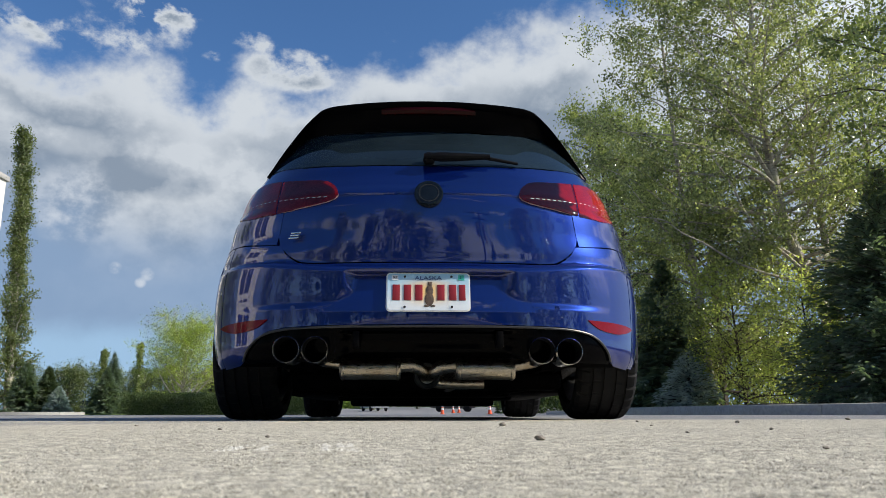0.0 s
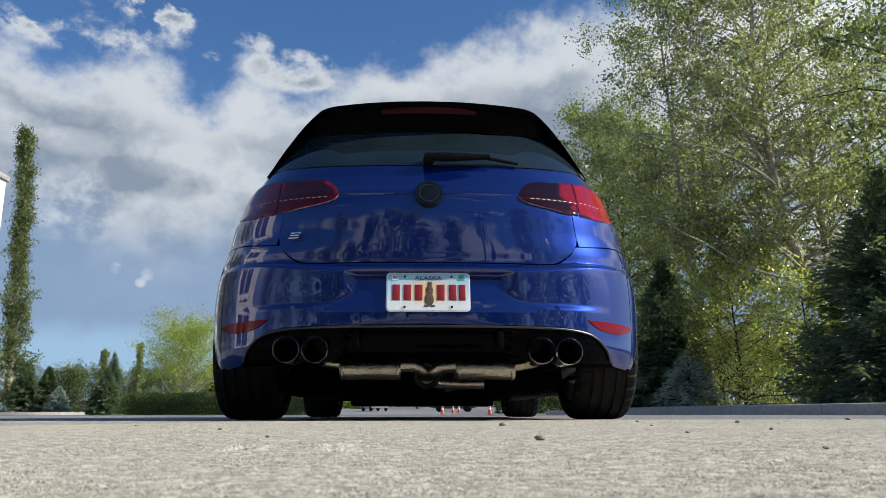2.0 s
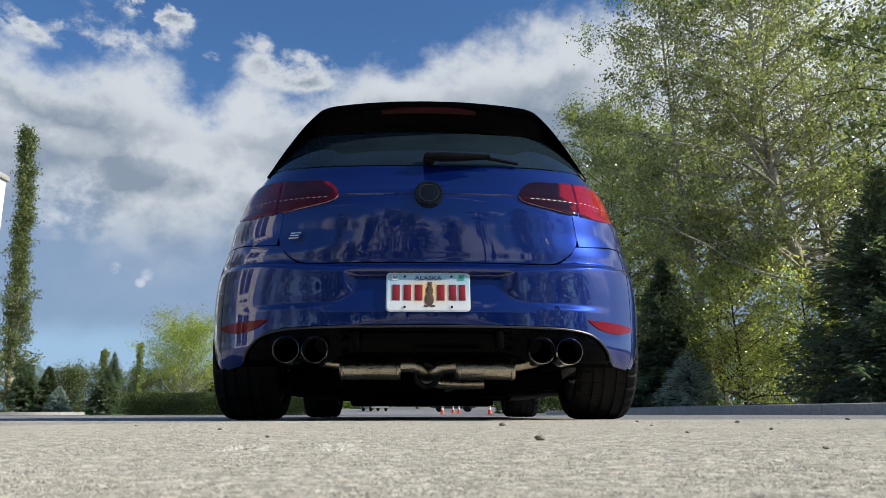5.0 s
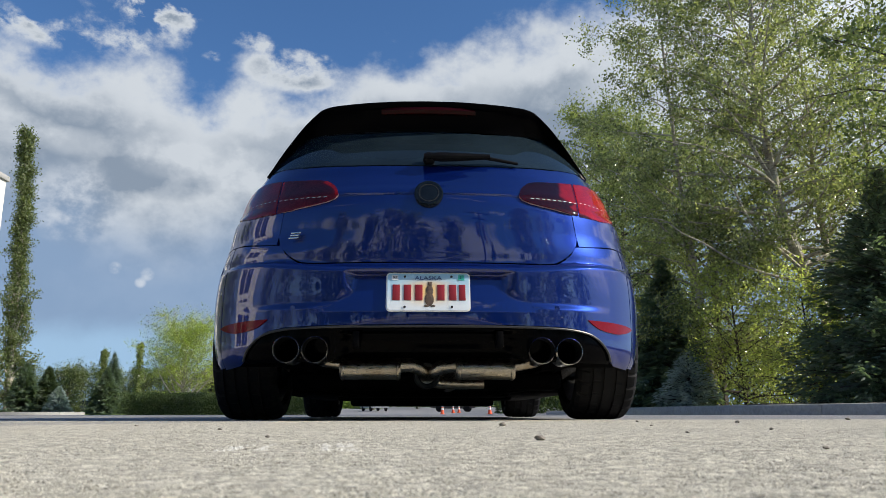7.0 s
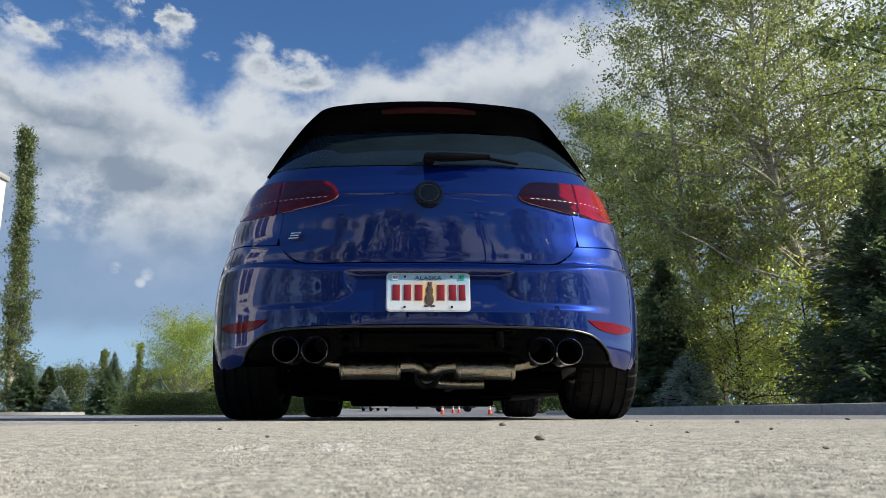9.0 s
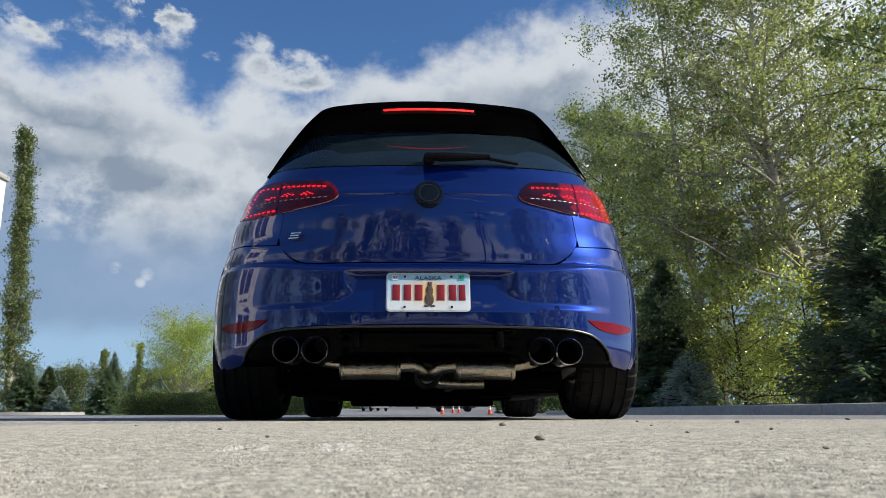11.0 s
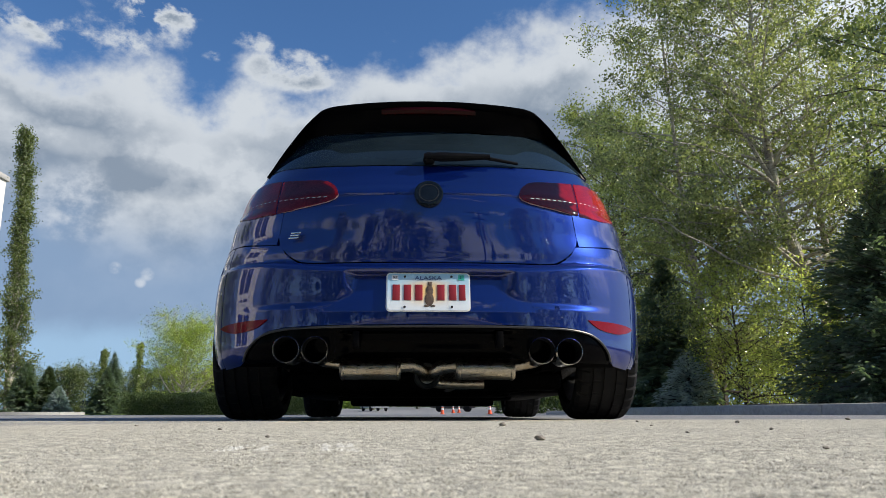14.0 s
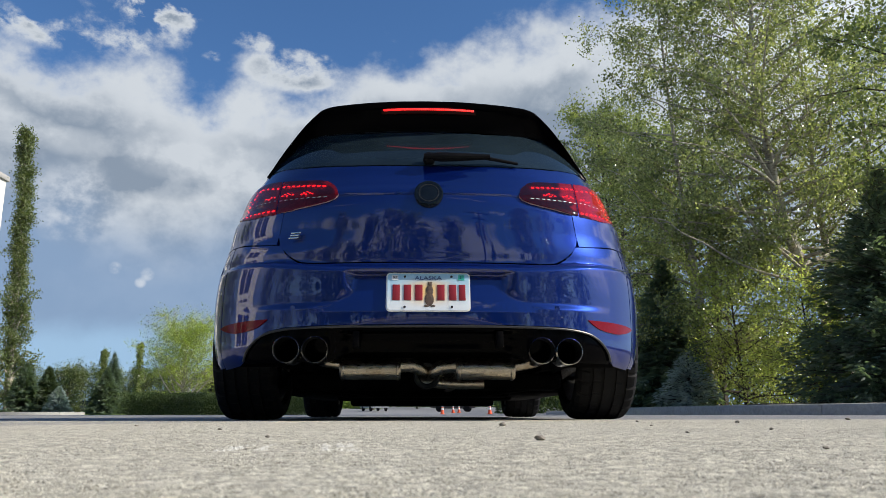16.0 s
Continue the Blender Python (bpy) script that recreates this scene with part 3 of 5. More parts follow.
def build_spoiler(car):
    """Gloss black roof spoiler with the high brake light."""
    # outer lip from the middle to the foot of the fin, and the inner edge on the glass: x, y, z
    lip = np.array([(0, 0.300, 1.320), (0.12, 0.302, 1.3185), (0.22, 0.308, 1.315), (0.35, 0.325, 1.309), (0.42, 0.345, 1.3055), (0.457, 0.368, 1.3005), (0.481, 0.385, 1.288), (0.53, 0.41, 1.248),
                    (0.587, 0.43, 1.182), (0.635, 0.445, 1.119), (0.680, 0.462, 1.055), (0.701, 0.475, 1.031)])
    root = np.array([(0, 0.350, 1.204), (0.12, 0.352, 1.203), (0.24, 0.358, 1.199), (0.36, 0.392, 1.203), (0.43, 0.424, 1.208), (0.47, 0.450, 1.210), (0.505, 0.476, 1.209), (0.55, 0.490, 1.186),
                     (0.585, 0.478, 1.140), (0.618, 0.464, 1.090), (0.652, 0.455, 1.046), (0.690, 0.466, 1.028)])
    u0 = np.linspace(0, 1, len(lip))
    u = np.linspace(0, 1, 67)
    half = np.stack([smooth_table(u, u0, c) for c in (*lip.T, *root.T)], -1)
    both = np.concatenate([half[::-1] * np.array((-1, 1, 1, -1, 1, 1)), half[1:]])
    uu = np.concatenate([u[::-1], u[1:]])
    prof = []
    for t, (lx, ly, lz, rx, ry, rz) in zip(uu, both):
        o, r = Vector((lx, ly, lz)), Vector((rx, ry, rz))
        top = float(smoothstep(0.72, 0.45, t))
        fin = Vector((lx * 1.03, ly + 0.22, lz + 0.012))
        roof_far, roof_near = Vector((lx * 1.02, 0.86, 1.384 - 0.06 * (lx / 0.5) ** 2)), Vector((lx * 1.01, 0.60, 1.368 - 0.05 * (lx / 0.5) ** 2))
        far, near = fin.lerp(roof_far, top), (o.lerp(fin, 0.5)).lerp(roof_near, top)
        edge = 0.30 + 0.70 * top
        down = (r - o).normalized()
        prof.append([far, near, o + Vector((0, 0.05, 0.010)) * edge, o + Vector((0, 0.006, 0.001)) * edge, o + down * 0.006 * edge, o + down * 0.024 * edge + Vector((0, 0.002, 0)),
                     o + down * 0.030 * edge + Vector((0, 0.008, 0)) * edge, o.lerp(r, 0.55) + Vector((0, 0.012, 0)) * top, r, r + Vector((-0.02 * math.copysign(min(1, abs(lx) * 4), lx), 0.10, 0.02)), o.lerp(far, 0.7) + Vector((-0.05 * lx, 0, -0.05))])
    n = len(prof[0])
    verts = [p for r in prof for p in r]
    faces = [(i * n + j, i * n + (j + 1) % n, (i + 1) * n + (j + 1) % n, (i + 1) * n + j) for i in range(len(uu) - 1) for j in range(n)]
    faces += [tuple(range(n)), tuple((len(uu) - 1) * n + j for j in range(n))[::-1]]
    sp = mesh_ob("spoiler", verts, faces, SPOILER_BLACK, car, "gloss black roof spoiler with fins beside the glass", sharp=28)
    # high brake light: smoked strip and its housing
    zc = 1.282
    def bow(x):
        return 0.314 + 0.20 * (abs(x) / 0.555) ** 2.4
    xs2 = np.linspace(-0.20, 0.20, 31)
    strip = []
    for x in xs2:
        y = bow(x)
        strip += [(x, y - 0.006, zc + 0.014), (x, y - 0.012, zc), (x, y - 0.003, zc - 0.014), (x, y + 0.03, zc - 0.014), (x, y + 0.03, zc + 0.014)]
    f2 = [(i * 5 + j, i * 5 + (j + 1) % 5, (i + 1) * 5 + (j + 1) % 5, (i + 1) * 5 + j) for i in range(30) for j in range(5)]
    f2 += [(0, 1, 2, 3, 4), tuple(150 + j for j in range(5))[::-1]]
    hb = mesh_ob("high_brake_light", strip, f2, HIGH_LENS, sp, "smoked dark red high brake light")
    return sp


# lens outline on each side: column x, lower and upper edge
INNER_LOW = ((0.349, 0.849), (0.362, 0.834), (0.45, 0.811), (0.50, 0.804), (0.555, 0.795), (0.592, 0.792))
INNER_TOP = ((0.349, 0.853), (0.357, 0.878), (0.375, 0.902), (0.405, 0.923), (0.514, 0.940), (0.592, 0.952))
OUTER_LOW = ((0.600, 0.790), (0.70, 0.792), (0.76, 0.804), (0.795, 0.818))
OUTER_TOP = ((0.600, 0.954), (0.66, 0.964), (0.715, 0.966), (0.752, 0.950), (0.78, 0.900), (0.795, 0.828))


def build_lights(car):
    """Tail lights in two halves, with lenses, housings, clear strip and LEDs."""
    for sg in (-1, 1):
        for nm, lo, hi in (("inner_tail_light", INNER_LOW, INNER_TOP), ("outer_tail_light", OUTER_LOW, OUTER_TOP)):
            us = np.linspace(lo[0][0], lo[-1][0], 44) * sg
            house = panel(nm, us, line(*lo), line(*hi), 22, LAMP_BACK, car, "x", off=0.0012, thick=0.02, label="dark red tail light housing")
            panel("lens", us, line(*lo), line(*hi), 22, LENS_RED, house, "x", off=0.0046, thick=0.0036, label="red tinted lens")
            tail_details(house, sg, nm)


def surf(x, z, off):
    s = s_of_x(np.array(x), np.array(z))
    p, nn = body(s, np.array(z)), outward(s, np.array(z))
    return Vector(p + nn * off), Vector(nn)


def led_set(name, spots, parent, mat, sx, sz, off, label):
    """Small lozenge shaped diodes on the lamp's face, one mesh."""
    verts, faces = [], []
    for x, z, k in spots:
        c, nn = surf(x, z, off)
        a = Vector((0, 0, 1)).cross(nn).normalized()
        b = nn.cross(a)
        i = len(verts)
        w, h = sx * k, sz
        for dx, dz, dn in ((-w, 0, 0), (-w * 0.6, -h, 0), (w * 0.6, -h, 0), (w, 0, 0), (w * 0.6, h, 0), (-w * 0.6, h, 0)):
            verts.append(c + a * dx + b * dz)
        verts.append(c + nn * 0.0010)
        for q in range(6):
            faces.append((i + q, i + (q + 1) % 6, i + 6))
    return tagged(mesh_ob(name, verts, faces, mat, parent, label), kind="stuff")


MOVING_LEDS = []


def tail_details(house, sg, nm):
    lit, clear = [], []
    if nm == "inner_tail_light":
        lit += [(sg * x, 0.899 + 0.142 * (x - 0.411), 1.0) for x in np.linspace(0.411, 0.585, 9)]
        for xc, zc in ((0.476, 0.869), (0.559, 0.876)):
            lit += [(sg * (xc + d), zc + h, 0.55) for d, h in ((-0.022, -0.004), (-0.010, 0.0), (0.0, 0.007), (0.004, -0.006), (0.014, 0.003), (0.024, -0.002))]
        clear = [(sg * x, 0.842 + 0.035 * (x - 0.406), 1.0) for x in np.linspace(0.400, 0.584, 9)]
    else:
        lit += [(sg * x, 0.927 + 0.27 * (x - 0.635), 0.9) for x in np.linspace(0.612, 0.690, 4)]
        for q in np.linspace(0, 1, 7):
            for k in range(2):
                x = 0.728 + 0.050 * q ** 0.8 - 0.022 * k
                lit.append((sg * x, 0.940 - 0.112 * q, 0.75))
        lit += [(sg * x, 0.806 + 0.06 * (x - 0.614), 0.9) for x in np.linspace(0.612, 0.745, 7)]
        lit += [(sg * (0.640 + d), 0.875 + h, 0.6) for d, h in ((-0.020, 0.0), (-0.006, 0.004), (0.006, -0.004), (0.020, 0.001))]
        clear = [(sg * x, 0.853 + 0.03 * (x - 0.6), 0.8) for x in np.linspace(0.612, 0.72, 6)]
    leds = led_set("brake_diode_row", lit, house, LED_ON, 0.0078, 0.0024, 0.0024, "red brake diodes")
    MOVING_LEDS.append((leds, 0.030))
    led_set("clear_diode_row", clear, house, LAMP_WHITE, 0.0085, 0.0017, 0.0050, "pale clear diode row")


HIGH_LENS = simple("smoked_brake_strip", (0.022, 0.0015, 0.002), 0.12, ior=1.2)


def text_ob(name, body_text, size, mat, parent, m, width=None):
    cu = bpy.data.curves.new(name, "FONT")
    cu.body, cu.size, cu.extrude, cu.align_x, cu.align_y = body_text, size, 0.0006, "CENTER", "CENTER"
    tmp = bpy.data.objects.new(name, cu)
    me = bpy.data.meshes.new_from_object(tmp)
    bpy.data.objects.remove(tmp)
    me.materials.append(mat)
    ob = new(name, me)
    ob.parent = parent
    ob.matrix_basis = m
    return ob


def plate_face(N, b, out):
    co = N.n("ShaderNodeTexCoord").outputs["Object"]
    p = N.n("ShaderNodeSeparateXYZ", ins={0: co})
    up = N.remap(p.outputs[2], -0.07, 0.07)
    mid = N.remap(N.math("ABSOLUTE", p.outputs[0]), 0.0, 0.13, 1.0, 0.0)
    col = N.mix(up, (0.80, 0.86, 0.90, 1), (0.36, 0.62, 0.80, 1))
    warm = N.math("MULTIPLY", mid, N.remap(N.math("ABSOLUTE", p.outputs[2]), 0.01, 0.07, 1.0, 0.0))
    col = N.mix(N.math("MULTIPLY", warm, 1.0), col, (0.90, 0.58, 0.22, 1))
    f = N.noise(co, 60.0, 4.0)
    col = N.mix(N.remap(f, 0.4, 0.8, 0.0, 0.12), col, (0.6, 0.6, 0.6, 1))
    N.put(b, "Base Color", col), N.put(b, "Roughness", 0.35)


def rounded_plate(w, h, d, r):
    bm = bmesh.new()
    box(bm, -w / 2, w / 2, 0, d, -h / 2, h / 2)
    es = [e for e in bm.edges if abs(e.verts[0].co.y - e.verts[1].co.y) > d * 0.5]
    bmesh.ops.bevel(bm, geom=es, offset=r, segments=4, profile=0.5, affect="EDGES")
    return bm


def build_rear_trim(car):
    # number plate
    plate = thing_part("number_plate", car, pose(-0.004, 0.008, 0.457, -15.5, 0, 0))
    part("backing", rounded_plate(0.298, 0.145, 0.008, 0.012), BLACK_SATIN, plate, "black plate frame").location = (0, 0.003, 0)
    edge = simple("plate_white", (0.80, 0.82, 0.83), 0.35, var=0.04)
    part("plate_rim", rounded_plate(0.305, 0.152, 0.003, 0.014), edge, plate, "white plate rim").location = (0, 0.0014, 0)
    part("face", rounded_plate(0.296, 0.1425, 0.003, 0.011), principled("plate_face", plate_face), plate, "pale blue and orange plate")
    red = simple("plate_red", (0.26, 0.018, 0.025), 0.4, var=0.1)
    navy = simple("plate_navy", (0.02, 0.05, 0.16), 0.4)
    brown = simple("plate_brown", (0.10, 0.065, 0.045), 0.6, var=0.5, scale=160)
    for x in (-0.116, -0.075, -0.034, 0.046, 0.089, 0.123):
        w = 0.0135 if x < 0.12 else 0.012
        bm = bmesh.new()
        part("plate_bar", box(bm, x - w, x + w, -0.0022, 0.001, -0.034, 0.028, 0.001), red, plate)
    text_ob("state_name", "ALASKA", 0.021, navy, plate, pose(0.0, -0.0016, 0.054, 90, 0, 0) @ Matrix.Diagonal((1.30, 1, 1, 1)))
    for x, wd, mt, tx, tm in ((-0.121, 0.012, edge, "SEP", BLACK_SATIN), (0.121, 0.011, simple("sticker_green", (0.05, 0.42, 0.33), 0.4), "21", BLACK_SATIN)):
        bm = bmesh.new()
        st = part("sticker", box(bm, x - wd, x + wd, -0.0018, 0.001, 0.046, 0.066), mt, plate)
        text_ob("sticker_text", tx, 0.012, tm, st, pose(x, -0.0024, 0.056, 90, 0, 0))
    # standing bear drawn on the plate, a plain brown shape
    bm = bmesh.new()
    for cx, cz, rx, rz in ((0.004, -0.030, 0.017, 0.026), (0.005, 0.004, 0.013, 0.022), (0.007, 0.030, 0.008, 0.009), (0.002, 0.037, 0.003, 0.003), (0.012, 0.037, 0.003, 0.003), (-0.006, -0.056, 0.010, 0.004), (0.016, -0.056, 0.010, 0.004)):
        bmesh.ops.create_uvsphere(bm, u_segments=14, v_segments=8, radius=1.0, matrix=Matrix.Translation((cx, -0.001, cz)) @ Matrix.Diagonal((rx, 0.0016, rz, 1)))
    part("drawn_bear", bm, brown, plate, "brown bear drawing on the plate")
    for x in (-0.085, 0.085):
        for z in (0.060, -0.060):
            v, f = lathe([(0.0005, 0.0001), (-0.003, 0.002), (-0.003, 0.0042), (0.001, 0.0045)], 12)
            mesh_ob("screw", v, f, BLACK_SATIN, plate).location = (x, 0, z)
    # plate lamps under the ledge
    for x in (-0.095, 0.088):
        bm = bmesh.new()
        part("plate_lamp", box(bm, x - 0.02, x + 0.02, 0.016, 0.034, 0.535, 0.541, 0.001), LAMP_WHITE, car, "clear plate lamp")
    # round emblem on the tailgate, a plain dark disc with a ring
    c, nn = surf(0.0, 0.846, 0.0)
    em = thing_part("emblem", car, Matrix.Translation(c + Vector((-0.002, 0.004, 0))) @ nn.to_track_quat("-Y", "Z").to_matrix().to_4x4())
    v, f = lathe([(-0.012, 0.0001), (-0.0125, 0.030), (-0.010, 0.046), (-0.011, 0.049), (-0.009, 0.0545), (0.0, 0.056), (0.02, 0.056)], 48)
    mesh_ob("disc", v, f, EMBLEM, em, "dark glossy round emblem")
    v, f = lathe([(-0.0115, 0.036), (-0.0135, 0.0375), (-0.0115, 0.039)], 40)
    mesh_ob("emblem_ring", v, f, EMBLEM_LINE, em)
    # small silver badge, drawn as plain bars
    c, nn = surf(-0.505, 0.690, 0.004)
    bd = thing_part("badge", car, Matrix.Translation(c + Vector((0, -0.008, 0))) @ nn.to_track_quat("-Y", "Z").to_matrix().to_4x4())
    for x0, x1, z in ((-0.020, 0.022, 0.009), (-0.024, 0.016, -0.001), (-0.028, 0.014, -0.011)):
        bm = bmesh.new()
        part("badge_bar", box(bm, x0, x1, -0.004, 0.003, z - 0.0030, z + 0.0030, 0.001), CHROME, bd)
    # rear wiper
    wp = thing_part("rear_wiper", car, Matrix.Identity(4))
    a, n1 = surf(0.03, 0.998, 0.035)
    b, n2 = surf(0.20, 1.008, 0.032)
    e, n3 = surf(0.355, 1.004, 0.016)
    pts = [Vector((-0.02, a.y, a.z + 0.004)), a + Vector((0.02, -0.002, 0.003)), a.lerp(b, 0.5) + Vector((0, 0, 0.002)), b + Vector((0.04, 0, 0.002))]
    v, f = sweep(pts, [0.013, 0.019, 0.017, 0.010], 10)
    mesh_ob("wiper_arm", v, f, BLACK_MATTE, wp)
    v, f = sweep([a.lerp(b, 0.2) + Vector((0, 0, -0.004)), b + Vector((0.02, 0.006, 0.0)), e], [0.007, 0.008, 0.006], 8)
    mesh_ob("wiper_blade", v, f, BLACK_MATTE, wp)
    v, f = lathe([(0.02, 0.0001), (-0.012, 0.012), (-0.004, 0.022), (0.03, 0.024)], 20)
    mesh_ob("wiper_cap", v, f, BLACK_MATTE, wp).matrix_basis = Matrix.Translation(a + Vector((-0.03, 0.0, 0.0)))
    # low red reflectors
    for sg in (-1, 1):
        us = sg * np.linspace(0.597, 0.816, 44)
        panel("reflector", us, line((0.597, 0.3645), (0.62, 0.348), (0.642, 0.336), (0.68, 0.327), (0.726, 0.323), (0.77, 0.330), (0.816, 0.350)), line((0.597, 0.3665), (0.67, 0.3655), (0.76, 0.362), (0.80, 0.357), (0.816, 0.352)), 12, REFLECT_RED, car, "x", off=0.004, thick=0.012, label="red low reflector")
    for x in (-0.50, 0.475):
        c, nn = surf(x, 0.405, -0.004)
        v, f = lathe([(-0.004, 0.0001), (-0.004, 0.008), (-0.002, 0.010), (0.01, 0.0105)], 18)
        mesh_ob("tow_cover", v, f, PAINT, car).matrix_basis = Matrix.Translation(c) @ nn.to_track_quat("-Y", "Z").to_matrix().to_4x4()
    # diffuser
    us = np.linspace(-0.495, 0.495, 161)
    dif = panel("diffuser", us, lambda s: 0.206, lambda s: max(0.208, bumper_low(s) - 0.003), 26, BLACK_GLOSS, car, "s", off=-0.004,
                push=lambda x, z: 0.035 * smoothstep(0.318, 0.306, z) * (1 - smoothstep(0.28, 0.36, np.abs(x))) + 0.028 * smoothstep(0.30, 0.22, z) * (1 - smoothstep(0.28, 0.36, np.abs(x))), label="gloss black diffuser")
    # grey lip along the diffuser's upper edge
    pts = [Vector(body(s, z)) + Vector(outward(np.array(s), np.array(z))) * 0.003 for s, z in [(s, bumper_low(s) - 0.007) for s in np.linspace(-0.494, 0.494, 141)]]
    v, f = sweep(pts, 0.0045, 8)
    mesh_ob("diffuser_lip", v, f, LIP, dif)
    for x in (-0.262, 0.255):
        bm = bmesh.new()
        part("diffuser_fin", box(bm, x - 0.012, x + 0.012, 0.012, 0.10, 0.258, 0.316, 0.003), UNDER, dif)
    # tailpipes
    for x, z in ((-0.506, 0.247), (-0.405, 0.247), (0.402, 0.244), (0.500, 0.241)):
        tp = thing_part("tailpipe", car, pose(x, -0.012, z))
        v, f = lathe([(0.002, 0.0446), (-0.002, 0.0456), (0.0, 0.0470), (0.03, 0.0470), (0.16, 0.0465)], 48)
        mesh_ob("outer_tube", v, f, TIP, tp)
        v, f = lathe([(0.002, 0.0445), (0.12, 0.042), (0.125, 0.0001)], 40)
        mesh_ob("inner_tube", v, f, DARK_STEEL, tp)


def thing_part(name, parent, m):
    e = new(name)
    e.empty_display_size = 0.05
    e.parent = parent
    e.matrix_basis = m
    return e


def build_underside(car):
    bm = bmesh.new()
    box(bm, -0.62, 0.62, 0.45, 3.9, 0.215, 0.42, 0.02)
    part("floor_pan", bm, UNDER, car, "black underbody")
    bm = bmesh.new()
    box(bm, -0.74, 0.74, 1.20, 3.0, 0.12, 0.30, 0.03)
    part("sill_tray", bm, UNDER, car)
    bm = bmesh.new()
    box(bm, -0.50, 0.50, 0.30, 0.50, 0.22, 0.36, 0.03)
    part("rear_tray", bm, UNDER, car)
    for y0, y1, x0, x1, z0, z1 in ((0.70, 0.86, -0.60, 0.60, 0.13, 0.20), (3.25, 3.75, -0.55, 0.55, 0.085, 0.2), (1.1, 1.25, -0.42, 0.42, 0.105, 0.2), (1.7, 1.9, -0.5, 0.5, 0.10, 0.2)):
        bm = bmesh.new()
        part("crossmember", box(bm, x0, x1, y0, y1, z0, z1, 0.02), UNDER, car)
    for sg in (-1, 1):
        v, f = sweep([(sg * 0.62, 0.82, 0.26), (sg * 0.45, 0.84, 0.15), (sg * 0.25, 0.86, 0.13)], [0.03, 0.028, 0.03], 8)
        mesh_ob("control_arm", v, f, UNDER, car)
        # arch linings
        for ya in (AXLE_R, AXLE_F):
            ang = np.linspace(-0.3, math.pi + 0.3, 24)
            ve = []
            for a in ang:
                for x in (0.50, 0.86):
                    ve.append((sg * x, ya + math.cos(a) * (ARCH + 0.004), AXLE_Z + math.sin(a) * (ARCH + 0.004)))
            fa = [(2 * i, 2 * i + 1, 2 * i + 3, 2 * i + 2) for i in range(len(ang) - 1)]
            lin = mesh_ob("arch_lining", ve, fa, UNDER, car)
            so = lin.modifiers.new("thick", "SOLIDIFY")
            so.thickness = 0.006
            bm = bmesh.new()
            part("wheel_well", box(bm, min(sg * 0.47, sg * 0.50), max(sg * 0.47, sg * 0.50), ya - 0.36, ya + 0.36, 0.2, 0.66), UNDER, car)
    # exhaust system
    ex = thing_part("exhaust", car, Matrix.Identity(4))
    def muffler(x0, x1, y, z, r):
        v, f = lathe([(x0, 0.0001), (x0, r * 0.92), (x0 + 0.004, r), (x0 + 0.008, r + 0.003), (x0 + 0.014, r + 0.003), (x0 + 0.018, r), (x1 - 0.018, r), (x1 - 0.014, r + 0.003), (x1 - 0.008, r + 0.003), (x1 - 0.004, r), (x1, r * 0.92), (x1, 0.0001)], 40, "x")
        mesh_ob("muffler", [(a, b + y, c + z) for a, b, c in v], f, STEEL, ex, "brushed steel muffler")
    def pipe(pts, r):
        v, f = sweep(catmull([Vector(p) for p in pts], 6), r, 14)
        mesh_ob("pipe", v, f, STEEL, ex, "steel exhaust pipe")
    muffler(-0.335, -0.105, 0.22, 0.192, 0.040)
    muffler(0.105, 0.330, 0.22, 0.192, 0.040)
    pipe([(-0.33, 0.22, 0.210), (-0.38, 0.215, 0.214), (-0.42, 0.20, 0.225), (-0.45, 0.185, 0.24)], 0.018)
    pipe([(0.325, 0.22, 0.205), (0.37, 0.215, 0.212), (0.415, 0.205, 0.225), (0.45, 0.19, 0.24)], 0.024)
    pipe([(-0.11, 0.22, 0.205), (-0.06, 0.225, 0.205), (-0.02, 0.25, 0.185), (0.0, 0.30, 0.165)], 0.027)
    pipe([(0.11, 0.22, 0.205), (0.055, 0.225, 0.200), (0.02, 0.25, 0.180), (0.0, 0.30, 0.165)], 0.027)
    pipe([(0.0, 0.27, 0.168), (0.02, 0.34, 0.16), (0.10, 0.42, 0.158), (0.10, 0.9, 0.158)], 0.034)
    pipe([(0.02, 0.30, 0.145), (0.10, 0.32, 0.140), (0.22, 0.33, 0.142)], 0.022)
    v, f = lathe([(0.0, 0.034), (-0.012, 0.047), (0.004, 0.052), (0.02, 0.05), (0.02, 0.03)], 28)
    mesh_ob("flange", [(a - 0.005, b + 0.235, c + 0.168) for a, b, c in v], f, DARK_STEEL, ex)


def catmull(p, k):
    out = []
    for i in range(len(p) - 1):
        a, b, c, d = p[max(i - 1, 0)], p[i], p[i + 1], p[min(i + 2, len(p) - 1)]
        for q in range(k):
            t = q / k
            out.append(0.5 * ((2 * b) + (c - a) * t + (2 * a - 5 * b + 4 * c - d) * t * t + (3 * b - a - 3 * c + d) * t ** 3))
    out.append(p[-1])
    return out


TYRE_W, TYRE_R = 0.265, 0.318
_wheel_meshes = {}


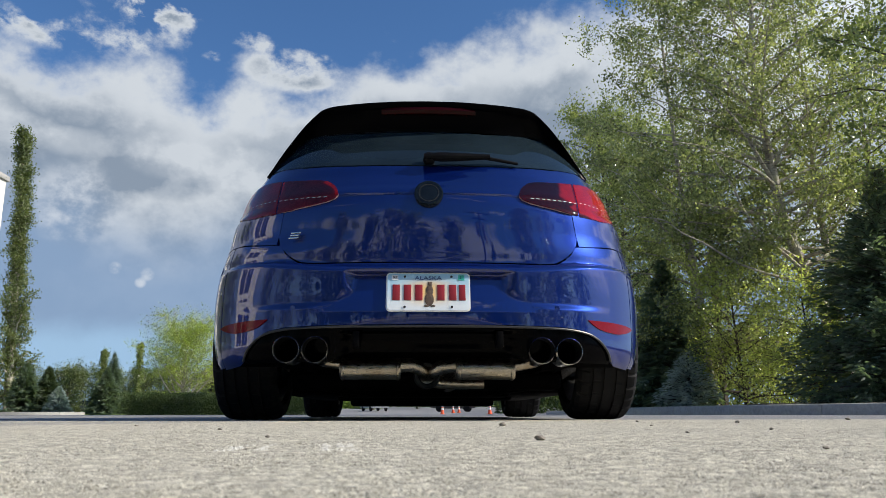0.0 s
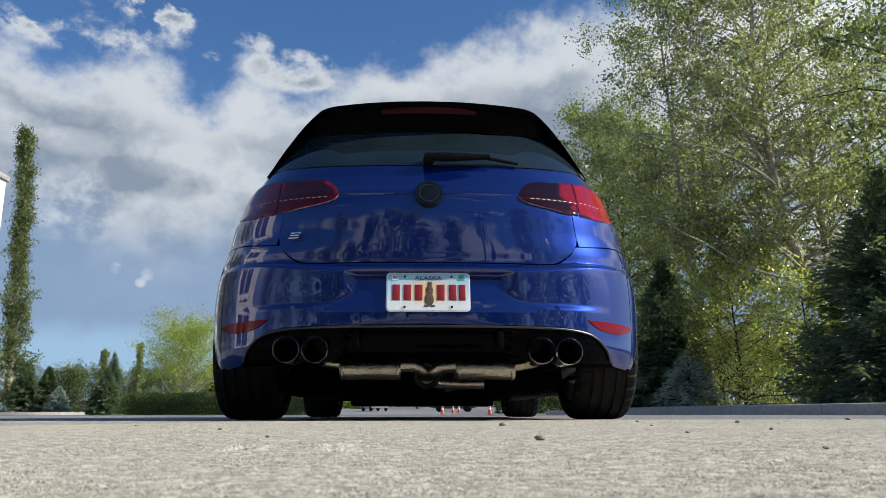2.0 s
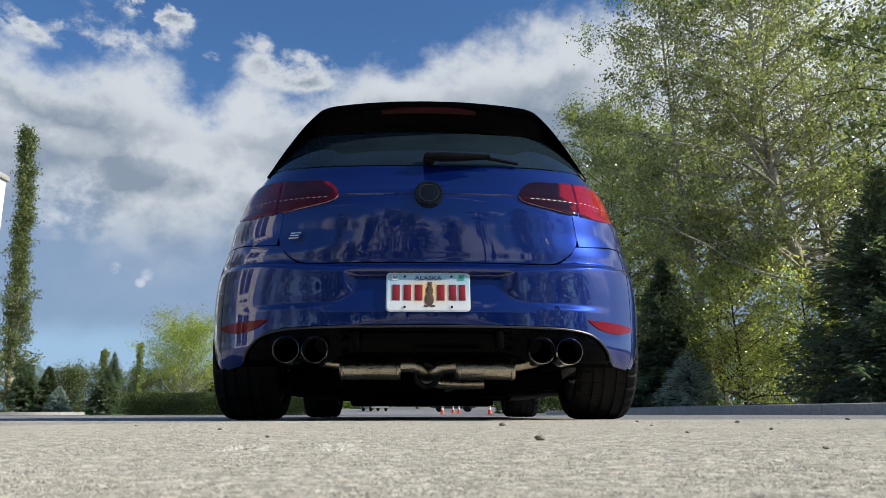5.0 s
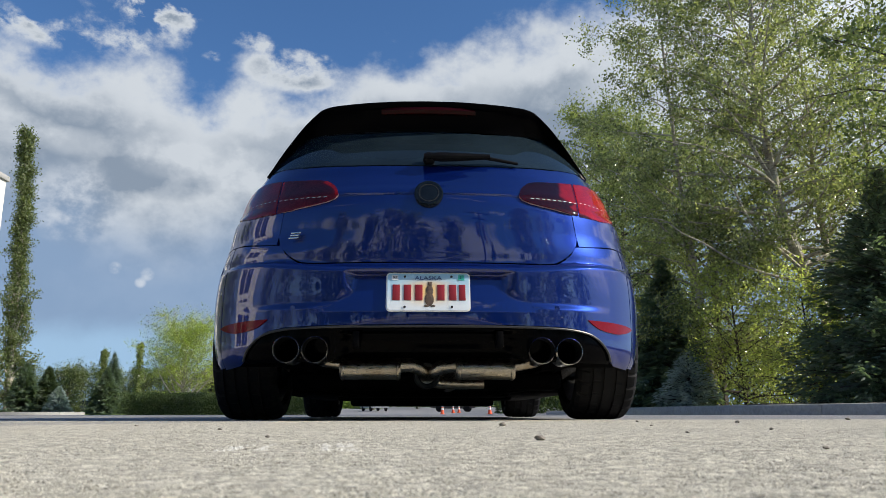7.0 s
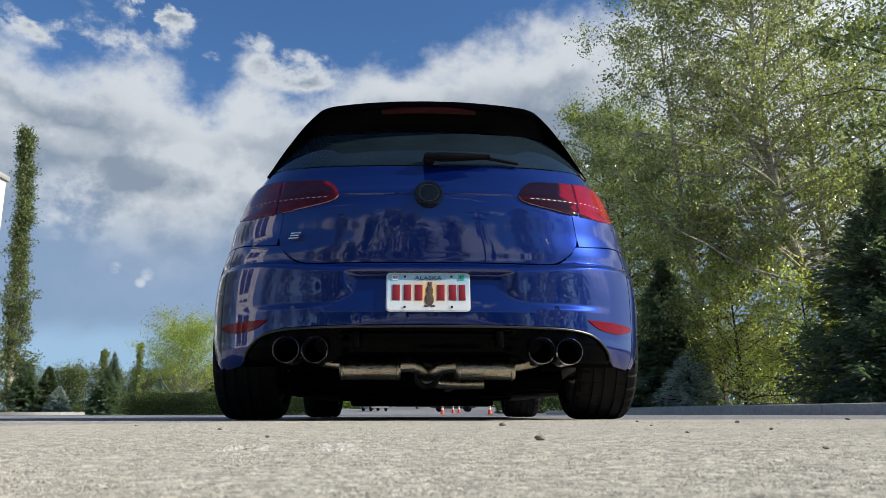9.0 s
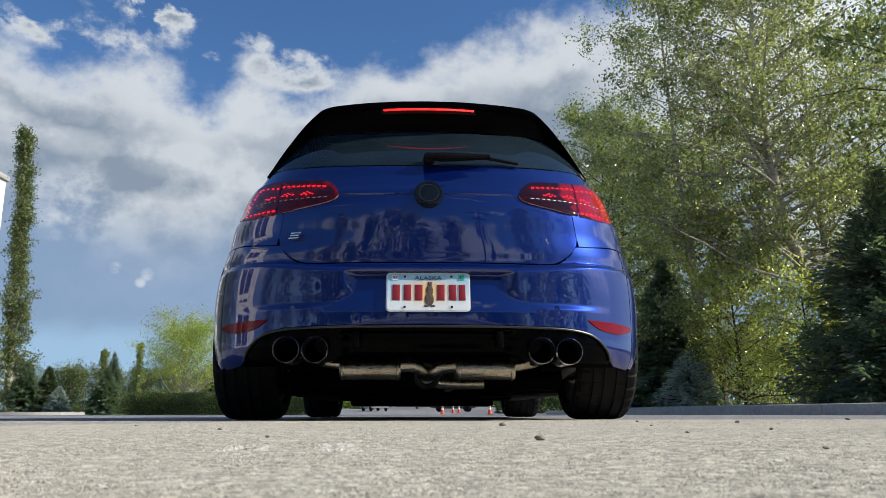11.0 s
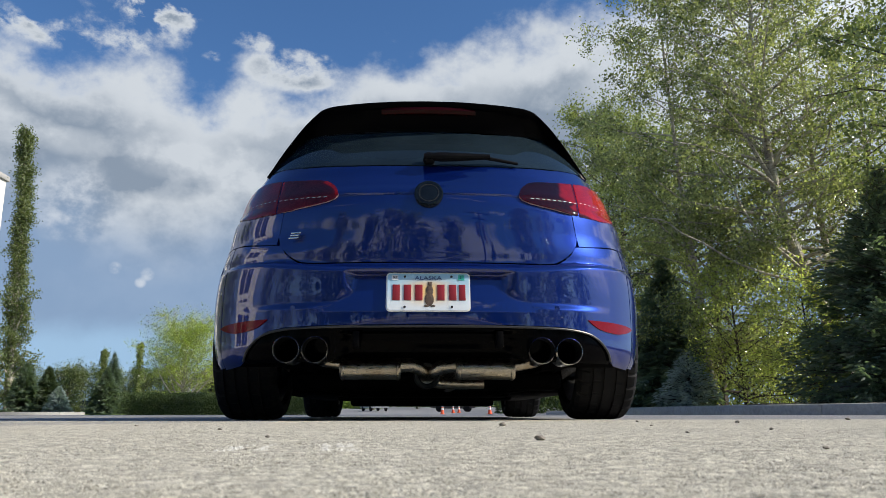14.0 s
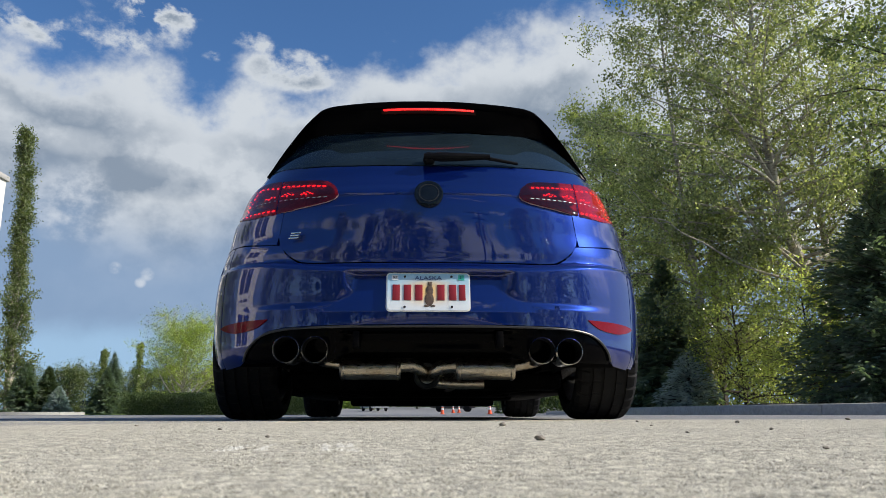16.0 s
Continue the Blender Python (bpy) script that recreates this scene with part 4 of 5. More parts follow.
def build_wheel(car, sg, xc, ya):
    w = thing_part("wheel", car, pose(sg * xc, ya, AXLE_Z))
    if not _wheel_meshes:
        h, r = TYRE_W / 2, TYRE_R
        prof = [(-h + 0.020, 0.235), (-h + 0.004, 0.252), (-h, 0.272), (-h + 0.006, 0.295), (-h + 0.020, r - 0.008), (-h + 0.034, r - 0.003)]
        for g in (-0.072, -0.026, 0.026, 0.072):
            prof += [(g - 0.0075, r), (g - 0.006, r - 0.009), (g + 0.006, r - 0.009), (g + 0.0075, r)]
        prof += [(h - 0.034, r - 0.003), (h - 0.020, r - 0.008), (h - 0.006, r - 0.023), (h, 0.272), (h - 0.004, 0.252), (h - 0.020, 0.235)]
        seg = 288
        v, f = lathe(prof, seg, "x")
        n = len(prof)
        v = [list(p) for p in v]
        for k in range(seg):
            for i, (a, rr) in enumerate(prof):
                aa = abs(a)
                cut = 0.0
                if aa > 0.082 and rr > 0.285 and k % 9 in (0, 1):
                    cut = 0.007
                elif 0.033 < aa < 0.066 and rr > 0.312 and (k + 2) % 9 in (0,):
                    cut = 0.004
                if cut:
                    fct = (rr - cut) / rr
                    v[k * n + i][1] *= fct
                    v[k * n + i][2] *= fct
        # lean the sipes a little by twisting round the axis
        for p in v:
            tw = 0.35 * p[0]
            c, s = math.cos(tw), math.sin(tw)
            p[1], p[2] = p[1] * c - p[2] * s, p[1] * s + p[2] * c
        t = mesh_ob("tyre", v, f, RUBBER, w, "black road tyre with worn tread", sharp=25)
        h2 = h - 0.022
        v, f = lathe([(-h2, 0.236), (-h2, 0.225), (-h2 + 0.03, 0.215), (0.0, 0.205), (h2 - 0.03, 0.215), (h2, 0.225), (h2, 0.236), (h2 - 0.02, 0.238), (-h2 + 0.02, 0.238)], 64, "x", True)
        rim = mesh_ob("rim", v, f, RIM, w, "silver alloy rim")
        vv, ff = [], []
        for k in range(10):
            a = 2 * math.pi * k / 10 + (0.12 if k % 2 else -0.12)
            pts = [(0.085, 0.05 * math.cos(a), 0.05 * math.sin(a)), (0.095, 0.13 * math.cos(a), 0.13 * math.sin(a)), (0.085, 0.215 * math.cos(a), 0.215 * math.sin(a))]
            v1, f1 = sweep(pts, [0.022, 0.016, 0.017], 8)
            o = len(vv)
            vv += v1
            ff += [tuple(i + o for i in q) for q in f1]
        sp = mesh_ob("spokes", vv, ff, RIM, w)
        v, f = lathe([(0.07, 0.0001), (0.105, 0.0001), (0.105, 0.04), (0.08, 0.065), (0.03, 0.07), (0.02, 0.165), (0.0, 0.165), (0.0, 0.05), (-0.06, 0.05), (-0.06, 0.0001)], 40, "x")
        hub = mesh_ob("brake_disc", v, f, RUST, w, "rusty brake disc")
        bm = bmesh.new()
        cal = part("brake_caliper", box(bm, -0.045, 0.055, -0.16, -0.08, -0.02, 0.14, 0.015), RUST, w)
        _wheel_meshes.update(tyre=t.data, rim=rim.data, spokes=sp.data, brake_disc=hub.data, brake_caliper=cal.data)
    else:
        for nm, me in _wheel_meshes.items():
            o = new(nm, me)
            o.parent = w
    if sg < 0:
        for o in w.children:
            if o.name.split(".")[0] in ("spokes", "rim", "brake_disc"):
                o.matrix_basis = pose(0, 0, 0, 0, 0, 180)
    return w


EMBLEM = simple("emblem_black", (0.006, 0.009, 0.012), 0.12, ior=1.4)
EMBLEM_LINE = simple("emblem_dark_chrome", (0.06, 0.065, 0.07), 0.25, metal=0.8)
LIP = simple("grey_lip", (0.03, 0.03, 0.032), 0.35)
TIP = simple("dark_chrome_tip", (0.55, 0.55, 0.54), 0.16, metal=1.0)
CAR = build_car()


# ---- ground ----
def spread(fine0, fine1, step, far, grow=1.12):
    c = list(np.arange(fine0, fine1 + step / 2, step))
    d, a = step, c[-1]
    while a < far:
        d *= grow
        a += d
        c.append(a)
    d, a = step, c[0]
    while a > -far:
        d *= grow
        a -= d
        c.insert(0, a)
    return np.array(c)


def fast_mesh(name, verts, quads, mat, parent=None, label="", smooth=False):
    me = bpy.data.meshes.new(name)
    verts = np.asarray(verts, np.float32)
    quads = np.asarray(quads, np.int32)
    k = quads.shape[1]
    me.vertices.add(len(verts))
    me.vertices.foreach_set("co", verts.ravel())
    me.loops.add(quads.size)
    me.loops.foreach_set("vertex_index", quads.ravel())
    me.polygons.add(len(quads))
    me.polygons.foreach_set("loop_start", np.arange(0, quads.size, k, dtype=np.int32))
    me.update(calc_edges=True)
    me.validate()
    me.materials.append(mat)
    if smooth:
        me.shade_smooth()
    ob = new(name, me)
    if parent is not None:
        ob.parent = parent
    if label:
        ob["label"] = label
    return ob


def value_noise(x, y, cell, seed):
    rng = np.random.RandomState(seed)
    g = rng.rand(256, 256)
    u, v = x / cell, y / cell
    i, j = np.floor(u).astype(int), np.floor(v).astype(int)
    fu, fv = u - i, v - j
    fu, fv = fu * fu * (3 - 2 * fu), fv * fv * (3 - 2 * fv)
    i, j = i % 255, j % 255
    return (g[i, j] * (1 - fu) + g[i + 1, j] * fu) * (1 - fv) + (g[i, j + 1] * (1 - fu) + g[i + 1, j + 1] * fu) * fv


def lot_rise(x, y):
    """Height of the far lot, which climbs gently behind the car."""
    return 1.35 * smoothstep(50.0, 140.0, np.asarray(y, float)) * smoothstep(-12.0, -9.5, np.asarray(x, float))


def build_ground():
    xs = spread(-0.45, 0.40, 0.004, 3000, 1.05)
    ys = spread(-2.60, -1.95, 0.004, 3000, 1.045)
    X, Y = np.meshgrid(xs, ys, indexing="ij")
    near = np.exp(-np.clip(np.maximum(np.abs(X) - 1.0, np.maximum(Y + 1.2, -2.62 - Y)), 0, None) * 1.6)
    Zr = (value_noise(X, Y, 0.008, 1) - 0.5) * 0.0010 + (value_noise(X, Y, 0.019, 2) - 0.5) * 0.0004 + (value_noise(X, Y, 0.11, 3) - 0.5) * 0.0004
    Z = Zr * near + lot_rise(X, Y)
    nx, ny = X.shape
    idx = np.arange(nx * ny).reshape(nx, ny)
    q = np.stack([idx[:-1, :-1], idx[1:, :-1], idx[1:, 1:], idx[:-1, 1:]], -1).reshape(-1, 4)
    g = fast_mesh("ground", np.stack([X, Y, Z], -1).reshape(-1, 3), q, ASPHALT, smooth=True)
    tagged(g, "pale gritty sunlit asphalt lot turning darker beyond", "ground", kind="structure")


build_ground()


def build_grit():
    """Loose mineral grains bedded in the worn surface."""
    rng = np.random.RandomState(77)
    n = 170000
    d = 0.16 + 3.0 * rng.rand(n) ** 1.9
    x = -0.04 + d * rng.uniform(-0.74, 0.78, n)
    y = -2.737 + d
    r = rng.uniform(0.00030, 0.00080, n) * (0.55 + 0.75 * d)
    # four-sided chips, flat topped by chance
    low = np.array([(1, 0, -0.4), (0, 1, -0.4), (-1, 0, -0.4), (0, -1, -0.4), (0.15, 0.1, 0.6)])
    tri = np.array([(0, 1, 4), (1, 2, 4), (2, 3, 4), (3, 0, 4)])
    a = rng.uniform(0, 6.28, n)
    o = low[None] * rng.uniform(0.6, 1.3, size=(n, 5, 1))
    ca, sa = np.cos(a)[:, None], np.sin(a)[:, None]
    V = np.stack([o[..., 0] * ca - o[..., 1] * sa, o[..., 0] * sa + o[..., 1] * ca, o[..., 2]], -1) * r[:, None, None]
    V = V + np.stack([x, y, r * 0.1], -1)[:, None]
    F = (tri[None] + (np.arange(n) * 5)[:, None, None]).reshape(-1, 3)
    g = fast_mesh("grit", V.reshape(-1, 3), F, GRIT)
    tagged(g, "loose pale and dark grains on the asphalt", "grit", kind="stuff")


def grit_mat(N, b, out):
    r = N.n("ShaderNodeNewGeometry").outputs["Random Per Island"]
    N.put(b, "Base Color", N.ramp(r, [(0.0, (0.06, 0.056, 0.047)), (0.24, (0.29, 0.272, 0.22)), (0.72, (0.52, 0.49, 0.395)), (0.95, (0.86, 0.82, 0.70))]))
    N.put(b, "Roughness", 0.8)


GRIT = principled("mineral_grit", grit_mat)
build_grit()


def build_pebbles():
    rng = random.Random(4)
    spots = [(0.071, -2.013, 0.0065), (0.135, -1.121, 0.0085), (0.50, -1.55, 0.004), (0.42, -1.2, 0.004), (0.95, -1.2, 0.007), (-0.35, -1.5, 0.004), (0.3, -1.75, 0.003),
             (-0.62, -1.1, 0.004), (0.8, -0.7, 0.008), (1.6, 0.2, 0.012), (2.0, 0.3, 0.01), (2.6, 1.0, 0.014), (0.24, -2.2, 0.0025), (-0.2, -1.9, 0.003), (0.62, -0.4, 0.006)]
    for x, y, r in spots:
        bm = bmesh.new()
        bmesh.ops.create_icosphere(bm, subdivisions=2, radius=r)
        ph = rng.random() * 9
        for v in bm.verts:
            v.co *= 0.8 + 0.4 * noise.noise(v.co / r * 1.3 + Vector((ph, 0, 0)))
            v.co.z *= 0.6
        ob = part("pebble", bm, PEBBLE)
        ob.location = (x, y, r * 0.38)
        ob.rotation_euler = (0, 0, ph)
        tagged(ob, "small grey brown pebble lying on the asphalt", "pebble", "loose pebbles")


def build_scuffs():
    """Pale scrapes in the asphalt."""
    rng = random.Random(9)
    for x0, y0, x1, y1, w in ((-0.174, -2.215, -0.180, -2.10, 0.010), (-0.150, -2.20, -0.160, -2.08, 0.006), (-0.104, -2.20, -0.118, -2.08, 0.004), (-0.091, -2.21, -0.107, -2.08, 0.004), (-0.084, -2.22, -0.100, -2.08, 0.005)):
        verts, faces = [], []
        for i in range(46):
            t = rng.random()
            cx, cy = x0 + (x1 - x0) * t + rng.gauss(0, w * 0.45), y0 + (y1 - y0) * t
            r = rng.uniform(0.0008, 0.0026)
            o = len(verts)
            for k in range(6):
                a = k * math.pi / 3
                q = r * rng.uniform(0.6, 1.3)
                verts.append((cx + q * math.cos(a), cy + 2.2 * q * math.sin(a), -0.0004))
            verts.append((cx, cy, 0.0006))
            faces += [(o + k, o + (k + 1) % 6, o + 6) for k in range(6)]
        tagged(mesh_ob("scuff_mark", verts, faces, SCUFF), "pale scrape mark in the asphalt surface", "scuff mark", "scuff marks")


SCUFF = simple("scuffed_stone", (0.68, 0.66, 0.60), 0.9, var=0.2, scale=120)
build_scuffs()
PEBBLE = simple("pebble_stone", (0.26, 0.23, 0.19), 0.8, var=0.4, scale=90, bumps=0.001)
build_pebbles()


# ---- kerbs and verges ----
KERB_LINE = [Vector(p) for p in ((10.6, -14, 0), (9.0, -5, 0), (7.5, 2, 0), (6.2, 7.5, 0), (5.35, 11, 0), (4.95, 14, 0), (4.9, 18, 0), (5.3, 24, 0), (6.6, 34, 0), (8.5, 48, 0), (14, 62, 0))]


def build_kerb(name, path, mat, h, w, length, label):
    root = tagged(thing(name, label, "kerb"), kind="structure")
    dense = catmull(path, 24)
    cum = [0.0]
    for a, b in zip(dense, dense[1:]):
        cum.append(cum[-1] + (b - a).length)
    def at(s):
        k = min(max(int(np.searchsorted(cum, s)) - 1, 0), len(dense) - 2)
        f = (s - cum[k]) / max(1e-6, cum[k + 1] - cum[k])
        return dense[k].lerp(dense[k + 1], f), (dense[k + 1] - dense[k]).normalized()
    s = 0.0
    while s < cum[-1] - 0.1:
        e = min(s + length, cum[-1])
        verts, faces = [], []
        prof = [(0, -0.1), (0.012, h - 0.03), (0.022, h - 0.008), (0.045, h), (w, h), (w, -0.1)]
        m = 6
        for i in range(m + 1):
            p, t = at(s + 0.006 + (e - s - 0.012) * i / m)
            nrm = Vector((t.y, -t.x, 0))
            for a, z in prof:
                verts.append(p + nrm * a + Vector((0, 0, z)))
        k = len(prof)
        for i in range(m):
            for j in range(k):
                faces.append((i * k + j, i * k + (j + 1) % k, (i + 1) * k + (j + 1) % k, (i + 1) * k + j))
        faces += [tuple(range(k)), tuple(m * k + j for j in range(k))[::-1]]
        mesh_ob("kerb_stone", verts, faces, mat, root)
        s = e
    return dense


def build_verge(name, dense, w, h, mat, label, width=60):
    verts, faces = [], []
    for i, p in enumerate(dense):
        t = (dense[min(i + 1, len(dense) - 1)] - dense[max(i - 1, 0)]).normalized()
        nrm = Vector((t.y, -t.x, 0))
        for k, d in enumerate((w, w + 0.6, w + 2, w + 5, w + 12, width)):
            bumpy = 0.0 if k == 0 else 0.05 * noise.noise(Vector((p.x + d, p.y, 0)) * 0.7) + 0.03 * min(d, 5)
            verts.append(p + nrm * d + Vector((0, 0, h - 0.02 + bumpy)))
    for i in range(len(dense) - 1):
        for k in range(5):
            a = i * 6 + k
            faces.append((a, a + 1, a + 7, a + 6))
    return tagged(mesh_ob(name, verts, faces, mat), label, "verge", kind="structure")


d1 = build_kerb("kerb_1", KERB_LINE, CONCRETE, 0.165, 0.16, 2.1, "grey concrete kerb along the planted verge")
build_verge("verge_1", d1, 0.16, 0.165, SOIL, "dark mulch soil under the trees", 45)


# ---- plants ----
LEAF_SHAPE = np.array([(-0.5, 0, 0), (-0.12, 0.30, 0.04), (0.5, 0, 0.0), (-0.12, -0.30, 0.04)])


def leaves_mesh(name, pts, size, rng, mat, parent, droop=0.4, label="", shape=LEAF_SHAPE):
    n = len(pts)
    d = rng.normal(size=(n, 3))
    d[:, 2] -= droop
    d /= np.linalg.norm(d, axis=1, keepdims=True)
    q = rng.normal(size=(n, 3))
    q = np.cross(d, q)
    q /= np.linalg.norm(q, axis=1, keepdims=True)
    r = np.cross(d, q)
    sz = size * rng.uniform(0.65, 1.3, size=(n, 1, 1))
    V = pts[:, None, :] + sz * (shape[None, :, 0:1] * d[:, None] + shape[None, :, 1:2] * q[:, None] + shape[None, :, 2:3] * r[:, None])
    return fast_mesh(name, V.reshape(-1, 3), np.arange(n * 4).reshape(n, 4), mat, parent, label)


def tubes(paths, seg=5):
    verts, faces = [], []
    for pts, radii in paths:
        v, f = sweep(pts, radii, seg, cap=False)
        o = len(verts)
        verts += v
        faces += [tuple(i + o for i in q) for q in f]
    return verts, faces


def leafy_tree(name, label, trunk, r0, spread_r, seed, nbranch=40, twigs=9, per=14, leaf_size=0.06, leaf_mat=None, bark=None, t0=0.25, lift=0.5, profile=None, twig_len=0.6, droop=0.4, group="", extra=()):
    """A tapered trunk with limbs, and a crown of single leaves on twigs."""
    rng = np.random.RandomState(seed)
    base = Vector(trunk[0])
    root = thing(name, label, "tree", base.x, base.y, base.z, group=group)
    path = catmull([Vector(p) - base for p in trunk], 5)
    n = len(path)
    limbs = [(path, [r0 * (1 - 0.86 * i / (n - 1)) for i in range(n)])]
    pts = []
    fine = []
    for b in range(nbranch):
        t = t0 + (1 - t0) * ((b + rng.rand()) / nbranch)
        k = min(int(t * (n - 1)), n - 2)
        p = path[k].lerp(path[k + 1], t * (n - 1) - k)
        az = b * 2.399 + rng.uniform(-0.5, 0.5)
        rel = (t - t0) / (1 - t0)
        L = spread_r * (profile(rel) if profile else (0.35 + 0.65 * math.sin(math.pi * min(1, 0.15 + rel * 0.85)) ** 0.8)) * rng.uniform(0.75, 1.15)
        el = lift + rng.uniform(-0.25, 0.25) + 0.35 * rel
        d = Vector((math.cos(az) * math.cos(el), math.sin(az) * math.cos(el), math.sin(el)))
        bp = [p]
        for i in range(1, 6):
            d = (d + Vector(rng.normal(size=3) * 0.10) + Vector((0, 0, -0.05))).normalized()
            bp.append(bp[-1] + d * L / 5)
        rb = max(0.008, r0 * (1 - 0.8 * t) * 0.38)
        limbs.append((bp, [rb * (1 - 0.16 * i) for i in range(6)]))
        for w in range(twigs):
            f = rng.uniform(0.25, 1.0) * 5
            i = min(int(f), 4)
            q = bp[i].lerp(bp[i + 1], f - i)
            dd = (Vector(rng.normal(size=3)) * 0.7 + d * 0.6 + Vector((0, 0, -0.1))).normalized()
            tl = twig_len * rng.uniform(0.5, 1.3)
            e = q + dd * tl + Vector((0, 0, -0.25 * droop * tl))
            fine.append(([q, q.lerp(e, 0.5) + Vector((0, 0, 0.03)), e], [0.006, 0.004, 0.002]))
            m = rng.poisson(per)
            u = rng.rand(m, 1) ** 0.7
            pts.append(np.array(q)[None] * (1 - u) + np.array(e)[None] * u + rng.normal(size=(m, 3)) * (0.07 + 0.10 * twig_len * u))
    for pth, r in extra:
        limbs.append((catmull([Vector(p) - base for p in pth], 4), None))
        m = len(limbs[-1][0])
        limbs[-1] = (limbs[-1][0], [r * (1 - 0.75 * i / (m - 1)) for i in range(m)])
    v, f = tubes(limbs, 8)
    mesh_ob("trunk", v, f, bark or BARK, root)
    crown = leaves_mesh("crown", np.concatenate(pts), leaf_size, rng, leaf_mat or BIRCH_LEAF, root, droop)
    v, f = tubes(fine[::2], 3)
    tagged(mesh_ob("branchwork", v, f, TWIG, root), kind="stuff")
    tagged(crown, kind="stuff")
    return root, crown


NEEDLE_SHAPE = np.array([(0.0, 0, 0), (0.4, 0.13, 0.0), (1.0, 0, -0.03), (0.4, -0.13, 0.0)])


def spruce(name, label, x, y, h, r, seed, mat, z=0.15, whorls=30, per=11, sprig=0.21, group=""):
    """A conifer: whorls of drooping boughs set with flat sprigs."""
    rng = np.random.RandomState(seed)
    root = thing(name, label, "conifer", x, y, z, group=group)
    limbs = [([Vector((0, 0, 0)), Vector((0, 0, h * 0.5)), Vector((0, 0, h))], [0.035 * h ** 0.8, 0.02 * h ** 0.8, 0.004])]
    P, D = [], []
    for k in range(whorls):
        t = (k + 0.3) / whorls
        for b in range(per):
            zc = h * (0.03 + 0.96 * min(1.0, max(0.0, t + rng.uniform(-1.0, 1.0) / whorls)))
            az = rng.uniform(0, 2 * math.pi)
            L = r * (1 - zc / h) * rng.uniform(0.65, 1.12) + 0.02 * h ** 0.5
            el = -0.25 + 0.75 * t + rng.uniform(-0.1, 0.1)
            d = np.array((math.cos(az) * math.cos(el), math.sin(az) * math.cos(el), math.sin(el)))
            a = np.array((0, 0, zc))
            tip = a + d * L + np.array((0, 0, 0.10 * L))
            limbs.append(([Vector(a), Vector(a + d * L * 0.6), Vector(tip)], [0.012, 0.008, 0.003]))
            m = int(14 + 60 * L / max(0.4, r) * min(1.6, r))
            u = rng.uniform(0.12, 1.0, size=(m, 1))
            side = np.cross(d, (0, 0, 1.0))
            p = a + (tip - a) * u
            s = rng.choice([-1, 1], size=(m, 1))
            dd = d[None] * 0.75 + side[None] * s * rng.uniform(0.2, 1.0, size=(m, 1)) + np.array((0, 0, 1.0))[None] * rng.uniform(-0.35, 0.2, size=(m, 1))
            p = p + rng.normal(size=p.shape) * np.array((0.02, 0.02, 0.05)) * min(1.5, r)
            P.append(p), D.append(dd * (0.35 + 0.65 * min(1.0, 2.0 * (1 - zc / h))))
    P, D = np.concatenate(P), np.concatenate(D)
    long = np.linalg.norm(D, axis=1)
    long /= long.mean()
    D /= np.linalg.norm(D, axis=1, keepdims=True)
    Q = np.cross(D, rng.normal(size=D.shape) * 0.5 + np.array((0, 0, 1.0)))
    Q /= np.linalg.norm(Q, axis=1, keepdims=True)
    R = np.cross(Q, D)
    sz = (sprig * np.clip(long, 0.3, 1.2) * rng.uniform(0.6, 1.3, size=len(P)))[:, None, None]
    S = NEEDLE_SHAPE
    verts, quads = [], []
    V = P[:, None] + sz * (S[None, :, 0:1] * D[:, None] + S[None, :, 1:2] * Q[:, None] + S[None, :, 2:3] * R[:, None])
    V2 = P[:, None] + sz * (S[None, :, 0:1] * D[:, None] + S[None, :, 1:2] * R[:, None] + S[None, :, 2:3] * Q[:, None])
    V = np.concatenate([V, V2])
    fast_mesh("foliage", V.reshape(-1, 3), np.arange(len(V) * 4).reshape(-1, 4), mat, root)
    v, f = tubes(limbs, 5)
    mesh_ob("trunk", v, f, BARK, root)
    return root


def hedge(name, label, x0, x1, y0, y1, h, n, seed, mat, size=0.06):
    rng = np.random.RandomState(seed)
    p = np.stack([rng.uniform(x0, x1, n), rng.uniform(y0, y1, n), rng.uniform(0.0, 1.0, n) ** 0.9 * h], -1)
    top = h * (0.86 + 0.22 * value_noise(p[:, 0] + 50, p[:, 1] + 50, 0.35, seed))
    p[:, 2] = np.minimum(p[:, 2] * 1.1, top) + lot_rise(p[:, 0], p[:, 1])
    root = thing(name, label, "hedge")
    leaves_mesh("foliage", p, size, rng, mat, root, 0.0)
    stems = [([Vector((a, (y0 + y1) / 2, float(lot_rise(a, y1)))), Vector((a + 0.1, (y0 + y1) / 2, h * 0.8 + float(lot_rise(a, y1))))], [0.02, 0.01]) for a in np.arange(x0 + 0.2, x1, 0.5)]
    v, f = tubes(stems, 5)
    tagged(mesh_ob("stem_cluster", v, f, BARK, root), kind="stuff")
    return root


SWAY = []
TWIG = simple("twig_bark", (0.14, 0.10, 0.075), 0.9, var=0.4, scale=25)


